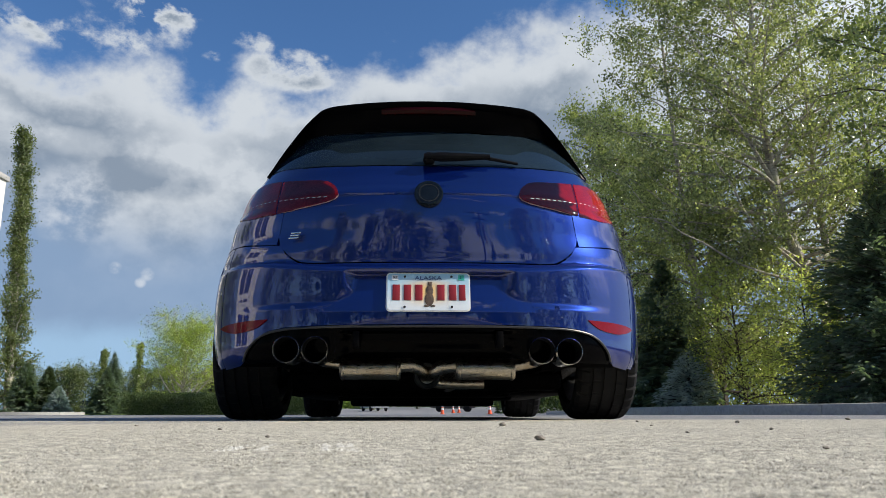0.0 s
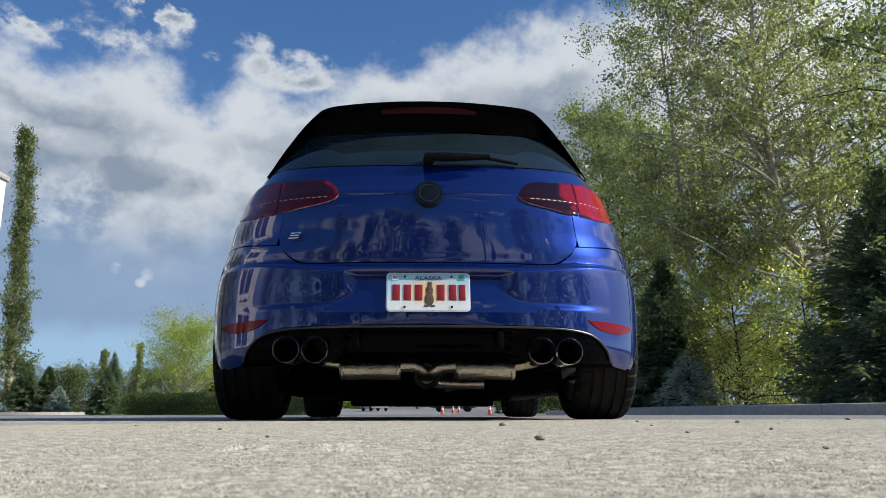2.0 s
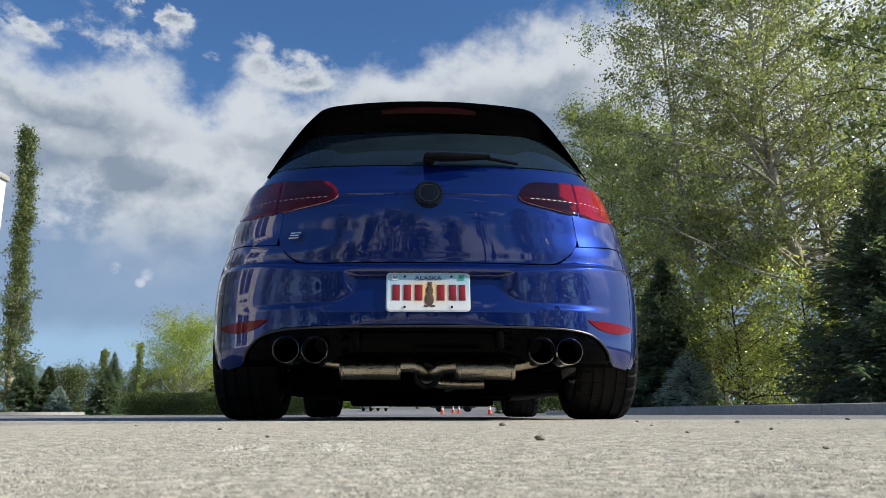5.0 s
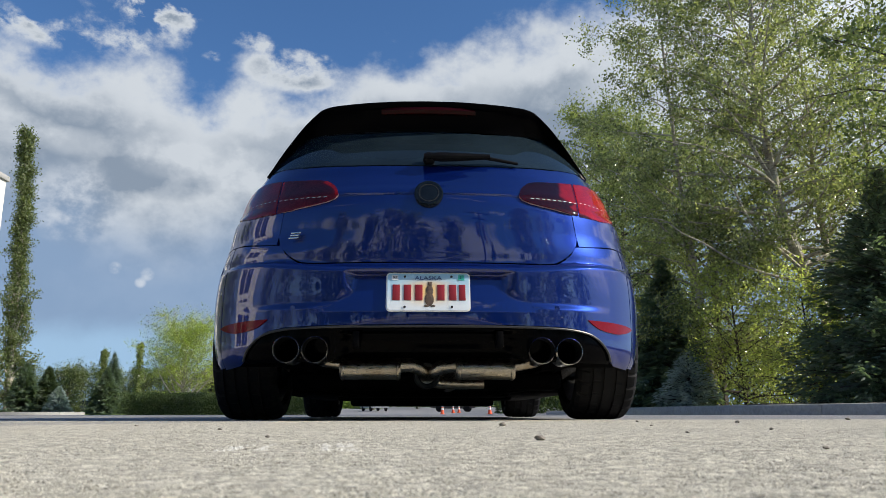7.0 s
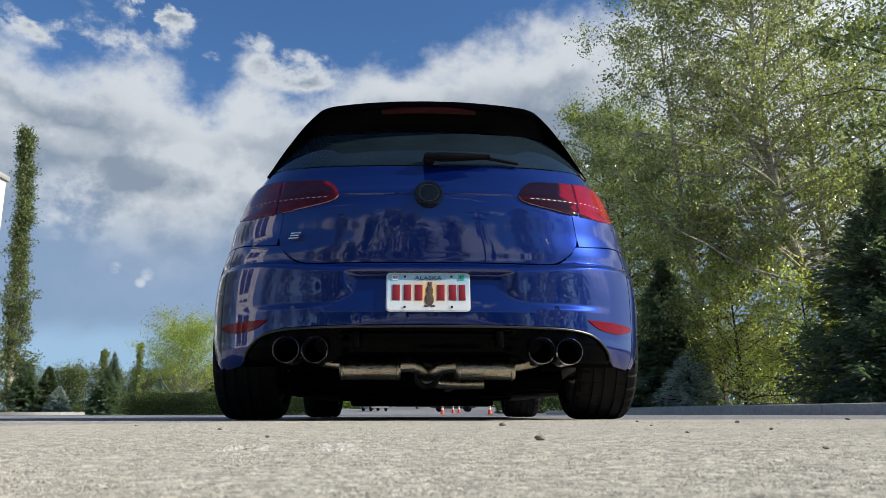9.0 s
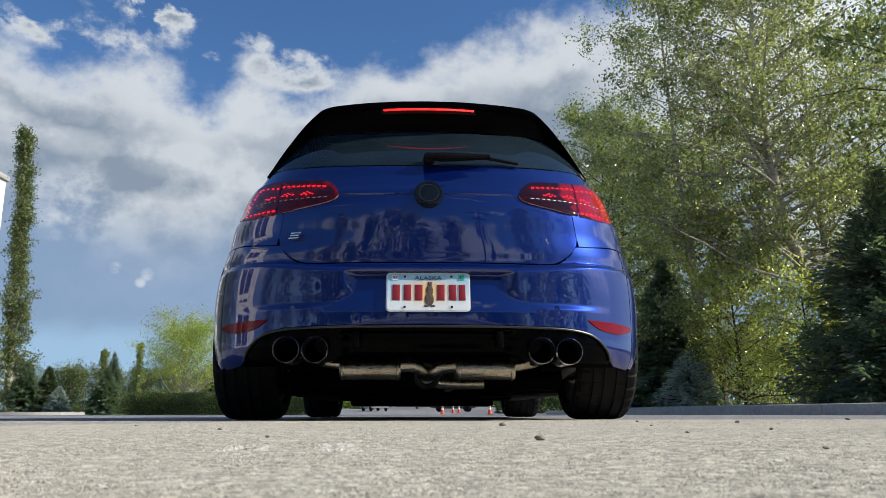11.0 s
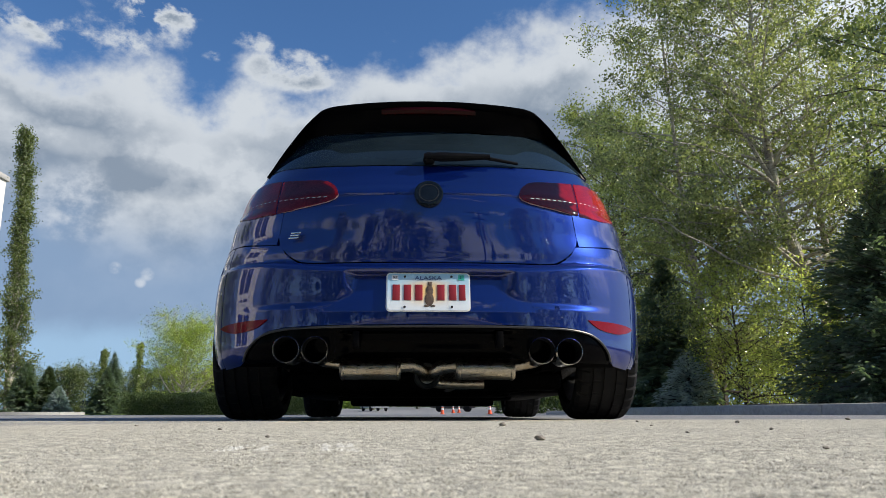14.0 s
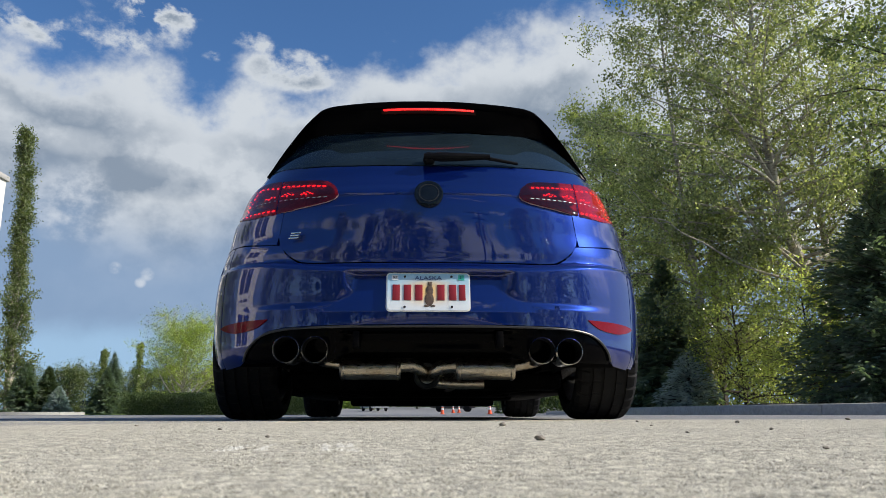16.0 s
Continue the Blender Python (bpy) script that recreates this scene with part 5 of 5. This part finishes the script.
def plant_all():
    # birches behind the kerb
    t1 = leafy_tree("birch_tree", "tall pale-barked birch leaning over the kerb", [(9.35, 13.8, 0.2), (9.2, 13.85, 1.6), (8.85, 13.9, 2.7), (8.6, 13.9, 3.3), (8.25, 13.9, 4.6), (8.08, 13.9, 6.0), (7.94, 13.9, 7.2), (7.92, 13.9, 8.6), (8.06, 14.0, 9.9), (8.1, 14.0, 11.4)], 0.19, 3.3, 11, 78, 20, 29, 0.076, BIRCH_LEAF, BIRCH_BARK, 0.30, 0.35, group="birches on the verge",
                    extra=[([(7.93, 13.9, 7.15), (7.47, 13.8, 7.7), (6.82, 13.8, 7.95), (6.37, 13.8, 8.9)], 0.05), ([(8.15, 13.9, 5.2), (7.7, 13.7, 5.85), (7.33, 13.7, 6.6), (6.94, 13.7, 7.1), (6.6, 13.7, 7.45)], 0.055),
                           ([(8.7, 13.9, 3.05), (8.2, 13.5, 3.3), (7.53, 13.4, 3.85), (7.17, 13.4, 4.4), (6.94, 13.4, 5.0), (6.56, 13.4, 5.65), (6.39, 13.4, 6.1)], 0.05),
                           ([(8.9, 13.9, 2.6), (8.42, 13.3, 2.8), (7.75, 13.2, 2.88), (7.1, 13.2, 3.08), (6.64, 13.2, 3.3), (6.14, 13.2, 3.62), (5.67, 13.2, 3.85), (5.29, 13.2, 4.13), (4.7, 13.2, 4.2)], 0.036),
                           ([(8.3, 13.9, 4.5), (7.5, 13.6, 4.42), (6.77, 13.6, 4.5), (5.86, 13.6, 4.7)], 0.04)])
    t2 = leafy_tree("birch_tree", "slender pale birch among dense foliage", [(9.9, 14.8, 0.2), (9.8, 14.8, 2.0), (9.7, 14.8, 3.65), (9.65, 14.8, 4.65), (9.57, 14.8, 5.9), (9.6, 14.8, 6.8), (9.5, 14.8, 10.4)], 0.13, 2.9, 12, 56, 16, 24, 0.074, BIRCH_LEAF, BIRCH_BARK, 0.38, 0.4, group="birches on the verge")
    t3 = leafy_tree("birch_tree", "leafy birch with a ragged outline", [(7.2, 16.0, 0.2), (7.0, 16.0, 3.0), (6.7, 16.0, 6.0), (6.4, 16.0, 11.4)], 0.13, 3.0, 13, 70, 21, 31, 0.078, BIRCH_LEAF, BIRCH_BARK, 0.14, 0.3, group="birches on the verge")
    t4 = leafy_tree("alder_tree", "dark leafy tree behind the birches", [(6.6, 20.5, 0.2), (6.2, 20.5, 4.0), (5.7, 20.6, 9.4)], 0.15, 2.7, 14, 62, 20, 32, 0.080, DARK_LEAF, BARK, 0.10, 0.3, group="understorey trees")
    t5 = leafy_tree("alder_tree", "broad-leaved tree with dark leaves", [(9.7, 9.6, 0.2), (9.6, 9.7, 3.0), (9.4, 9.8, 5.6), (9.3, 9.9, 8.6)], 0.14, 2.2, 15, 46, 14, 24, 0.095, DARK_LEAF, BARK, 0.45, 0.35, group="understorey trees")
    t6 = leafy_tree("alder_tree", "dense leafy tree filling the verge", [(8.4, 18.5, 0.2), (8.4, 18.5, 4.0), (8.3, 18.5, 8.5)], 0.15, 3.2, 16, 46, 14, 20, 0.085, DARK_LEAF, BARK, 0.08, 0.3, group="understorey trees")
    t7 = leafy_tree("alder_tree", "dense leafy tree filling the verge", [(12.4, 17.0, 0.2), (12.4, 17.0, 4.0), (12.3, 17.0, 10.5)], 0.15, 3.2, 17, 40, 11, 16, 0.09, DARK_LEAF, BARK, 0.30, 0.3, group="understorey trees")
    t8 = leafy_tree("shrub", "yellow-green leafy shrub behind the kerb", [(7.3, 14.4, 0.2), (7.2, 14.4, 1.4), (7.1, 14.4, 3.0)], 0.06, 1.8, 18, 40, 13, 20, 0.062, SHRUB_LEAF, BARK, 0.04, 0.5, group="verge shrubs")
    t9 = leafy_tree("shrub", "leafy shrub behind the kerb", [(8.2, 12.9, 0.2), (8.1, 12.9, 1.0), (8.0, 12.9, 2.4)], 0.06, 1.6, 19, 36, 13, 20, 0.062, SHRUB_LEAF, BARK, 0.04, 0.5, group="verge shrubs")
    SWAY.extend([(t1[0], 0.10, 0.0), (t2[0], 0.09, 1.3), (t3[0], 0.11, 2.1), (t4[0], 0.10, 0.7), (t5[0], 0.12, 2.9)])
    spruce("spruce", "dark green spruce rising behind the kerb", 8.75, 11.0, 4.5, 2.3, 21, NEEDLE, per=15, sprig=0.15, group="verge spruces")
    spruce("spruce", "dark spruce in the shade of the birches", 6.15, 16.2, 3.7, 1.25, 22, NEEDLE, group="verge spruces")
    spruce("blue_spruce", "small blue spruce behind the kerb", 5.75, 13.6, 1.15, 0.85, 24, NEEDLE_BLUE, whorls=16, per=8, sprig=0.10)
    hedge("undergrowth", "dense shaded undergrowth beneath the verge trees", 5.9, 15.5, 20.6, 22.4, 2.3, 22000, 35, DARK_LEAF, 0.12)
    # left side
    pop = leafy_tree("poplar_tree", "tall narrow columnar poplar beside the building", [(-16.9, 30, 0), (-17.0, 30, 4.0), (-17.2, 30, 8.0), (-17.45, 30, 12.0)], 0.16, 1.12, 31, 110, 13, 22, 0.095, POPLAR_LEAF, BIRCH_BARK, 0.03, 1.15, lambda r: 0.25 + 0.95 * (1 - r) ** 0.8 * min(1, 0.5 + r * 3), 0.35, 0.2)
    SWAY.append((pop[0], 0, 0))
    leafy_tree("ornamental_tree", "round bright green multi-stemmed small tree", [(-8.75, 26.5, 0.3), (-8.75, 26.5, 0.9), (-8.7, 26.5, 1.7), (-8.7, 26.5, 2.7)], 0.05, 2.0, 32, 100, 14, 16, 0.056, LIME_LEAF, BIRCH_BARK, 0.26, 0.62, lambda r: 0.50 + 0.55 * math.sin(math.pi * min(1, 0.25 + 0.7 * r)), 0.45, 0.2,
               extra=[([(-8.75, 26.5, 0.3), (-8.75 + a, 26.4, 1.2), (-8.75 + 1.7 * a, 26.4, 2.2)], 0.035) for a in (-0.7, -0.4, 0.35, 0.6, 0.9)])
    hedge("hedge", "clipped dark green hedge beside the lot", -10.1, -3.4, 23.7, 25.0, 0.72, 48000, 33, HEDGE_LEAF, 0.052)
    for x, y, h, r, sd, mt in ((-15.5, 28.5, 1.95, 0.75, 41, NEEDLE), (-16.9, 27.5, 1.9, 1.1, 42, NEEDLE), (-14.85, 29.0, 1.85, 0.65, 43, NEEDLE_SUN), (-13.95, 28.0, 1.0, 0.48, 44, NEEDLE_BLUE), (-13.9, 32.5, 2.0, 0.8, 46, NEEDLE), (-24.3, 60, 4.9, 1.5, 45, NEEDLE)):
        spruce("spruce", "young spruce on the far lawn" if h < 3.5 else "tall spruce on the far lawn", x, y, h, r, sd, mt, 0.05, sprig=0.16, group="far spruces")
    for x, y, h, sd in ((-25.9, 62, 4.9, 51), (-23.0, 62, 5.5, 52)):
        leafy_tree("poplar_tree", "distant dark columnar poplar", [(x, y, 0), (x, y, h * 0.5), (x, y, h)], 0.1, 0.55, sd, 50, 6, 12, 0.16, DARK_LEAF, BARK, 0.05, 1.2, lambda r: 0.5 + 0.6 * (1 - r), 0.3, 0.1, group="far poplars")
    k = 0
    for x, y, h, w in ((-29.5, 64, 5.0, 2.6), (-16, 58, 4.4, 2.2), (-12, 56, 4.6, 2.4), (-26, 72, 5.0, 2.6), (-21.5, 66, 5.4, 2.4), (-18.5, 70, 5.8, 2.4), (-13, 75, 5.6, 2.6), (-9.5, 72, 5.2, 2.6), (-5, 85, 4.8, 3.0), (0, 95, 4.5, 3.0), (5, 92, 4.5, 3.0), (10, 84, 5.0, 3.0), (15, 75, 6.0, 3.0), (12, 30, 12.0, 3.8), (9.5, 27, 11.5, 3.4), (7.6, 25, 10.0, 2.6), (-41, 80, 4.4, 2.4), (-48, 78, 5, 3.0), (-38.5, 86, 4.2, 2.0), (-36.6, 88, 4.6, 2.0), (-34.4, 86, 4.4, 1.9), (-32.0, 87, 4.4, 2.0)):
        k += 1
        if x < -8 and y < 76:
            h, w = h * 0.68, w * 0.75
        g = float(lot_rise(x, y))
        leafy_tree("far_tree", "distant leafy tree along the lot edge", [(x, y, g), (x, y, g + h * 0.5), (x + 0.2, y, g + h)], 0.14, w, 60 + k, 44, 11, 18, 0.14, POPLAR_LEAF if k % 3 else DARK_LEAF, BARK, 0.08, 0.45, twig_len=0.9, group="far trees")
    hedge("hedge", "low yellow-green hedge across the far lot", -9.4, -4.4, 95, 96.5, 1.3, 9000, 34, LIME_LEAF, 0.16)
    hedge("hedge", "distant belt of green bushes closing the lot", -45, 45, 108, 112, 3.2, 24000, 36, HEDGE_LEAF, 0.5)
    hedge("hedge", "green bushes along the road beyond the cones", 6.5, 16, 60, 64, 2.4, 9000, 37, HEDGE_LEAF, 0.25)
    # unseen trees added between the two wings, to darken the paint's left reflection
    for x, y, h, w, sd in ((-19.5, 9.0, 9.0, 2.6, 106), (-20.5, 13.5, 9.5, 2.8, 107), (-20.0, 18.0, 8.5, 2.6, 108), (-21.0, 22.5, 8.0, 2.2, 109), (-24.0, 16.0, 10.5, 3.2, 110)):
        leafy_tree("far_tree", "added leafy tree darkening the reflection between two white buildings", [(x, y, 0), (x, y, h * 0.5), (x, y, h)], 0.16, w, sd, 54, 9, 12, 0.26, DARK_LEAF, BARK, 0.06, 0.35, twig_len=0.9, group="trees between the buildings")
    # trees behind the lot, seen mirrored in the paint
    for x, y, h, w, sd in ((-24.5, -28, 14.5, 3.4, 81), (-19.5, -30, 14.0, 3.2, 82), (-16.2, -30, 15.6, 3.0, 83), (-12.0, -31, 12.6, 3.0, 84), (-8.2, -31, 13.4, 2.8, 85), (-3.9, -30, 14.6, 2.6, 86), (-1.2, -31, 13.4, 2.2, 87), (3.0, -32, 12.6, 2.6, 88), (12.5, -33, 10.5, 3.0, 89),
                           (-27, -20, 12.0, 3.4, 90), (-28, -12, 10.0, 3.0, 91), (-14, -34, 8, 3.2, 95), (-6, -35, 8, 3.2, 97), (1, -36, 8, 3.2, 98), (7, -36, 7.5, 3.2, 99), (16, -34, 8.5, 3.2, 101), (13.0, -19.0, 12.6, 3.0, 102), (17.0, -15.0, 14.6, 3.4, 103), (20.5, -10.6, 14.4, 2.8, 104), (22, -22, 12, 3.5, 105)):
        leafy_tree("far_tree", "dark tree standing behind the lot", [(x, y, 0), (x, y, h * 0.5), (x, y, h)], 0.18, w, sd, 54, 9, 12, 0.34, DARK_LEAF, BARK, 0.08, 0.35, twig_len=1.0, group="trees behind the lot")
    spruce("spruce", "dark spruce standing behind the lot", 9.2, -30, 12.2, 2.2, 23, NEEDLE, 0.0, whorls=26, per=9, sprig=0.5, group="trees behind the lot")


plant_all()


# ---- left kerb island, building, far things ----
ISLAND = [Vector(p) for p in ((-11.6, 24.6, 0), (-11.9, 23.3, 0), (-13.0, 22.7, 0), (-17, 22.3, 0), (-26, 22.2, 0))]
build_kerb("kerb_2", ISLAND[::-1], CONCRETE, 0.10, 0.16, 2.4, "pale concrete kerb at the lawn island")
bm = bmesh.new()
box(bm, -60, -11.9, 24.0, 200, -0.4, 0.05)
tagged(part("lawn", bm, GRASS), "mown green lawn behind the kerb", "lawn", kind="structure")


def build_building(y0, y1, label, first):
    b = thing("building", label, "building", group="white buildings")
    x1, h = -19.7, 10.9
    rows = [(0.5, 3.2), (3.9, 6.8), (7.5, 10.0)]
    cols = np.arange(y0 + first, y1 - 2.4, 2.7)
    # wall as piers and spandrels, so that the windows are real openings
    zs = [0.0] + [v for r in rows for v in r] + [h]
    for i in range(0, len(zs), 2):
        bm = bmesh.new()
        part("spandrel", box(bm, x1 - 0.35, x1, y0, y1, zs[i], zs[i + 1], 0.01), STUCCO, b)
    for z0, z1 in rows:
        edges = [y0] + [v for c in cols for v in (c, c + 2.3)] + [y1]
        for i in range(0, len(edges), 2):
            bm = bmesh.new()
            part("pier", box(bm, x1 - 0.35, x1 - 0.003, edges[i], edges[i + 1], z0, z1), STUCCO, b)
        for c in cols:
            bm = bmesh.new()
            pane = part("window_pane", box(bm, x1 - 0.26, x1 - 0.22, c, c + 2.3, z0, z1), WINDOW_GLASS, b)
            bm = bmesh.new()
            part("mullion", box(bm, x1 - 0.22, x1 - 0.16, c + 1.11, c + 1.19, z0, z1), STUCCO, pane)
    for a, c, d, e in ((x1 - 14, x1 - 0.35, y1 - 0.35, y1), (x1 - 14, x1 - 0.35, y0, y0 + 0.35), (x1 - 14, x1 - 13.65, y0 + 0.35, y1 - 0.35)):
        bm = bmesh.new()
        part("wall", box(bm, a, c, d, e, 0, h), STUCCO, b)
    bm = bmesh.new()
    part("roof", box(bm, x1 - 14.1, x1 + 0.12, y0 - 0.1, y1 + 0.1, h + 0.002, h + 0.25, 0.02), CONCRETE, b)


build_building(-3.4, 5.2, "white stuccoed wing with dark windows behind the lot", 2.6)
build_building(27.0, 33.0, "white stuccoed wing beside the columnar poplar", 1.0)


def utility_pole(x, y):
    p = thing("utility_pole", "wooden utility pole with crossarms and transformers", "pole", x, y)
    v, f = sweep([(0, 0, 0), (0, 0, 6), (0, 0, 12.2)], [0.16, 0.14, 0.10], 12)
    mesh_ob("pole", v, f, BARK, p)
    for z, w in ((11.6, 1.9), (10.7, 1.1)):
        bm = bmesh.new()
        part("crossarm", box(bm, -w, w, -0.06, 0.06, z - 0.07, z + 0.07, 0.01), BARK, p)
        for a in (-w + 0.1, -w * 0.45, w * 0.45, w - 0.1):
            v, f = lathe([(0.0, 0.02), (0.05, 0.05), (0.1, 0.03), (0.16, 0.045), (0.2, 0.001)], 10, "z")
            mesh_ob("insulator", [(q[0] + a, q[1], q[2] + z + 0.07) for q in v], f, CONCRETE, p)
    for a in (-0.45, 0.5):
        v, f = lathe([(0, 0.001), (0, 0.20), (0.75, 0.20), (0.8, 0.14), (0.82, 0.001)], 16, "z")
        mesh_ob("transformer", [(q[0] + a, q[1] + 0.2, q[2] + 9.4) for q in v], f, CONCRETE, p)


utility_pole(5.9, -23.6)


def cone(x, y, h=0.72):
    c = thing("traffic_cone", "orange traffic cone with white collars on asphalt", "traffic cone", x, y, float(lot_rise(x, y)), group="traffic cones")
    bm = bmesh.new()
    part("base", box(bm, -0.19, 0.19, -0.19, 0.19, 0.0, 0.04, 0.01), ORANGE, c)
    v, f = lathe([(0.04, 0.14), (h * 0.5, 0.085), (h, 0.03), (h, 0.001)], 24, "z")
    mesh_ob("shell", v, f, ORANGE, c)
    for a, b in ((0.42, 0.60), (0.70, 0.82)):
        r = lambda t: 0.145 - 0.115 * t + 0.004
        v, f = lathe([(h * a, r(a)), (h * b, r(b))], 24, "z")
        mesh_ob("collar", v, f, WHITE, c)


ORANGE = simple("cone_orange", (0.75, 0.10, 0.03), 0.5, var=0.1)
WHITE = simple("white_band", (0.8, 0.8, 0.8), 0.5, var=0.05)
for x, y in ((4.70, 48.0), (1.75, 52.0), (3.15, 66.0), (3.72, 67.0)):
    cone(x, y)


def far_car(x, y, rz, col, label, high=1.45):
    c = thing("parked_car", label, "car", x, y, float(lot_rise(x, y)), rz, group="parked vehicles")
    paint = simple("parked_paint", col, 0.25, coat=1.0, var=0.05)
    secs = [(-2.2, 0.45, 0.62), (-2.15, 0.35, 0.85), (-1.2, 0.3, 0.92), (1.1, 0.3, 0.95), (2.1, 0.35, 0.95), (2.25, 0.45, 0.7)]
    verts, faces = [], []
    for yy, z0, z1 in secs:
        for xx, zz in ((-0.86, z0), (-0.9, (z0 + z1) / 2), (-0.82, z1), (0.82, z1), (0.9, (z0 + z1) / 2), (0.86, z0)):
            verts.append((xx, yy, zz))
    for i in range(len(secs) - 1):
        for j in range(6):
            faces.append((i * 6 + j, i * 6 + (j + 1) % 6, i * 6 + 6 + (j + 1) % 6, i * 6 + 6 + j))
    faces += [(0, 1, 2, 3, 4, 5), tuple(30 + j for j in range(6))[::-1]]
    mesh_ob("body", verts, faces, paint, c)
    verts = [(sx * w, yy, zz) for yy, zz, w in ((-1.3, 0.92, 0.80), (-0.5, high, 0.62), (1.5, high, 0.62), (2.0, 0.95, 0.80)) for sx in (-1, 1)]
    mesh_ob("cabin", verts, [(0, 1, 3, 2), (2, 3, 5, 4), (4, 5, 7, 6), (0, 2, 4, 6), (1, 7, 5, 3), (0, 6, 7, 1)], GLASS_DARK, c)
    for sx in (-1, 1):
        for yy in (-1.35, 1.35):
            v, f = lathe([(-0.1, 0.001), (-0.1, 0.28), (-0.07, 0.32), (0.07, 0.32), (0.1, 0.28), (0.1, 0.001)], 24, "x")
            mesh_ob("wheel", [(q[0] + sx * 0.8, q[1] + yy, q[2] + 0.32) for q in v], f, RUBBER, c)


far_car(-4.4, 78, 20, (0.6, 0.62, 0.64), "pale silver car parked far off")
far_car(3.6, 74, 80, (0.015, 0.016, 0.02), "dark pickup parked beside the cones", 1.7)
far_car(-33.6, 80, 70, (0.02, 0.022, 0.026), "dark car parked by the far trees")


def motions():
    """Brake lights come on as their diode carriers slide forward out of the lamp; trees sway."""
    on = [(2.87, 3.97), (10.3, 13.27), (14.37, 16.2)]
    for ob, back in MOVING_LEDS:
        rows = [(0.0, pose(0, back, 0))]
        for a, b in on:
            rows += [(a - 0.034, pose(0, back, 0)), (a, pose(0, 0, 0))]
            if b < 16:
                rows += [(b - 0.034, pose(0, 0, 0)), (b, pose(0, back, 0))]
        rows.append((16.0, rows[-1][1]))
        walk(ob, rows)
    for ob, amp, ph in SWAY:
        b = ob.matrix_basis.translation.copy()
        if ob.name.startswith("poplar"):
            rows = [(t, pose(b.x, b.y, b.z, 0, a)) for t, a in ((0, -0.35), (1, 0.05), (2, 0.08), (3.5, 0.25), (6.5, 0.40), (7.5, -0.05), (8.2, 0.0), (9, 0.15), (11.5, -0.05), (13, -0.05), (14.0, 0.02), (15, 0.18), (16, 0.08))]
        else:
            rows = [(t, pose(b.x, b.y, b.z, amp * 0.7 * math.sin(1.1 * t + ph), amp * math.sin(0.8 * t + 1.7 * ph))) for t in np.arange(0, 16.01, 1.0)]
        walk(ob, rows)


# high brake light diodes
def high_leds():
    sp = bpy.data.objects["high_brake_light"]
    verts, faces = [], []
    for x in np.linspace(-0.188, 0.188, 49):
        y = 0.314 + 0.20 * (abs(x) / 0.555) ** 2.4 - 0.014
        i = len(verts)
        for dx, dz, dy in ((-0.0031, -0.0046, 0), (0.0031, -0.0046, 0), (0.0031, 0.0046, 0), (-0.0031, 0.0046, 0), (0, 0, -0.002)):
            verts.append((x + dx, y + dy, 1.282 + dz))
        faces += [(i, i + 1, i + 4), (i + 1, i + 2, i + 4), (i + 2, i + 3, i + 4), (i + 3, i, i + 4)]
    ob = tagged(mesh_ob("brake_diode_row", verts, faces, LED_TOP, sp, "row of red brake diodes"), kind="stuff")
    MOVING_LEDS.append((ob, 0.03))


high_leds()
motions()
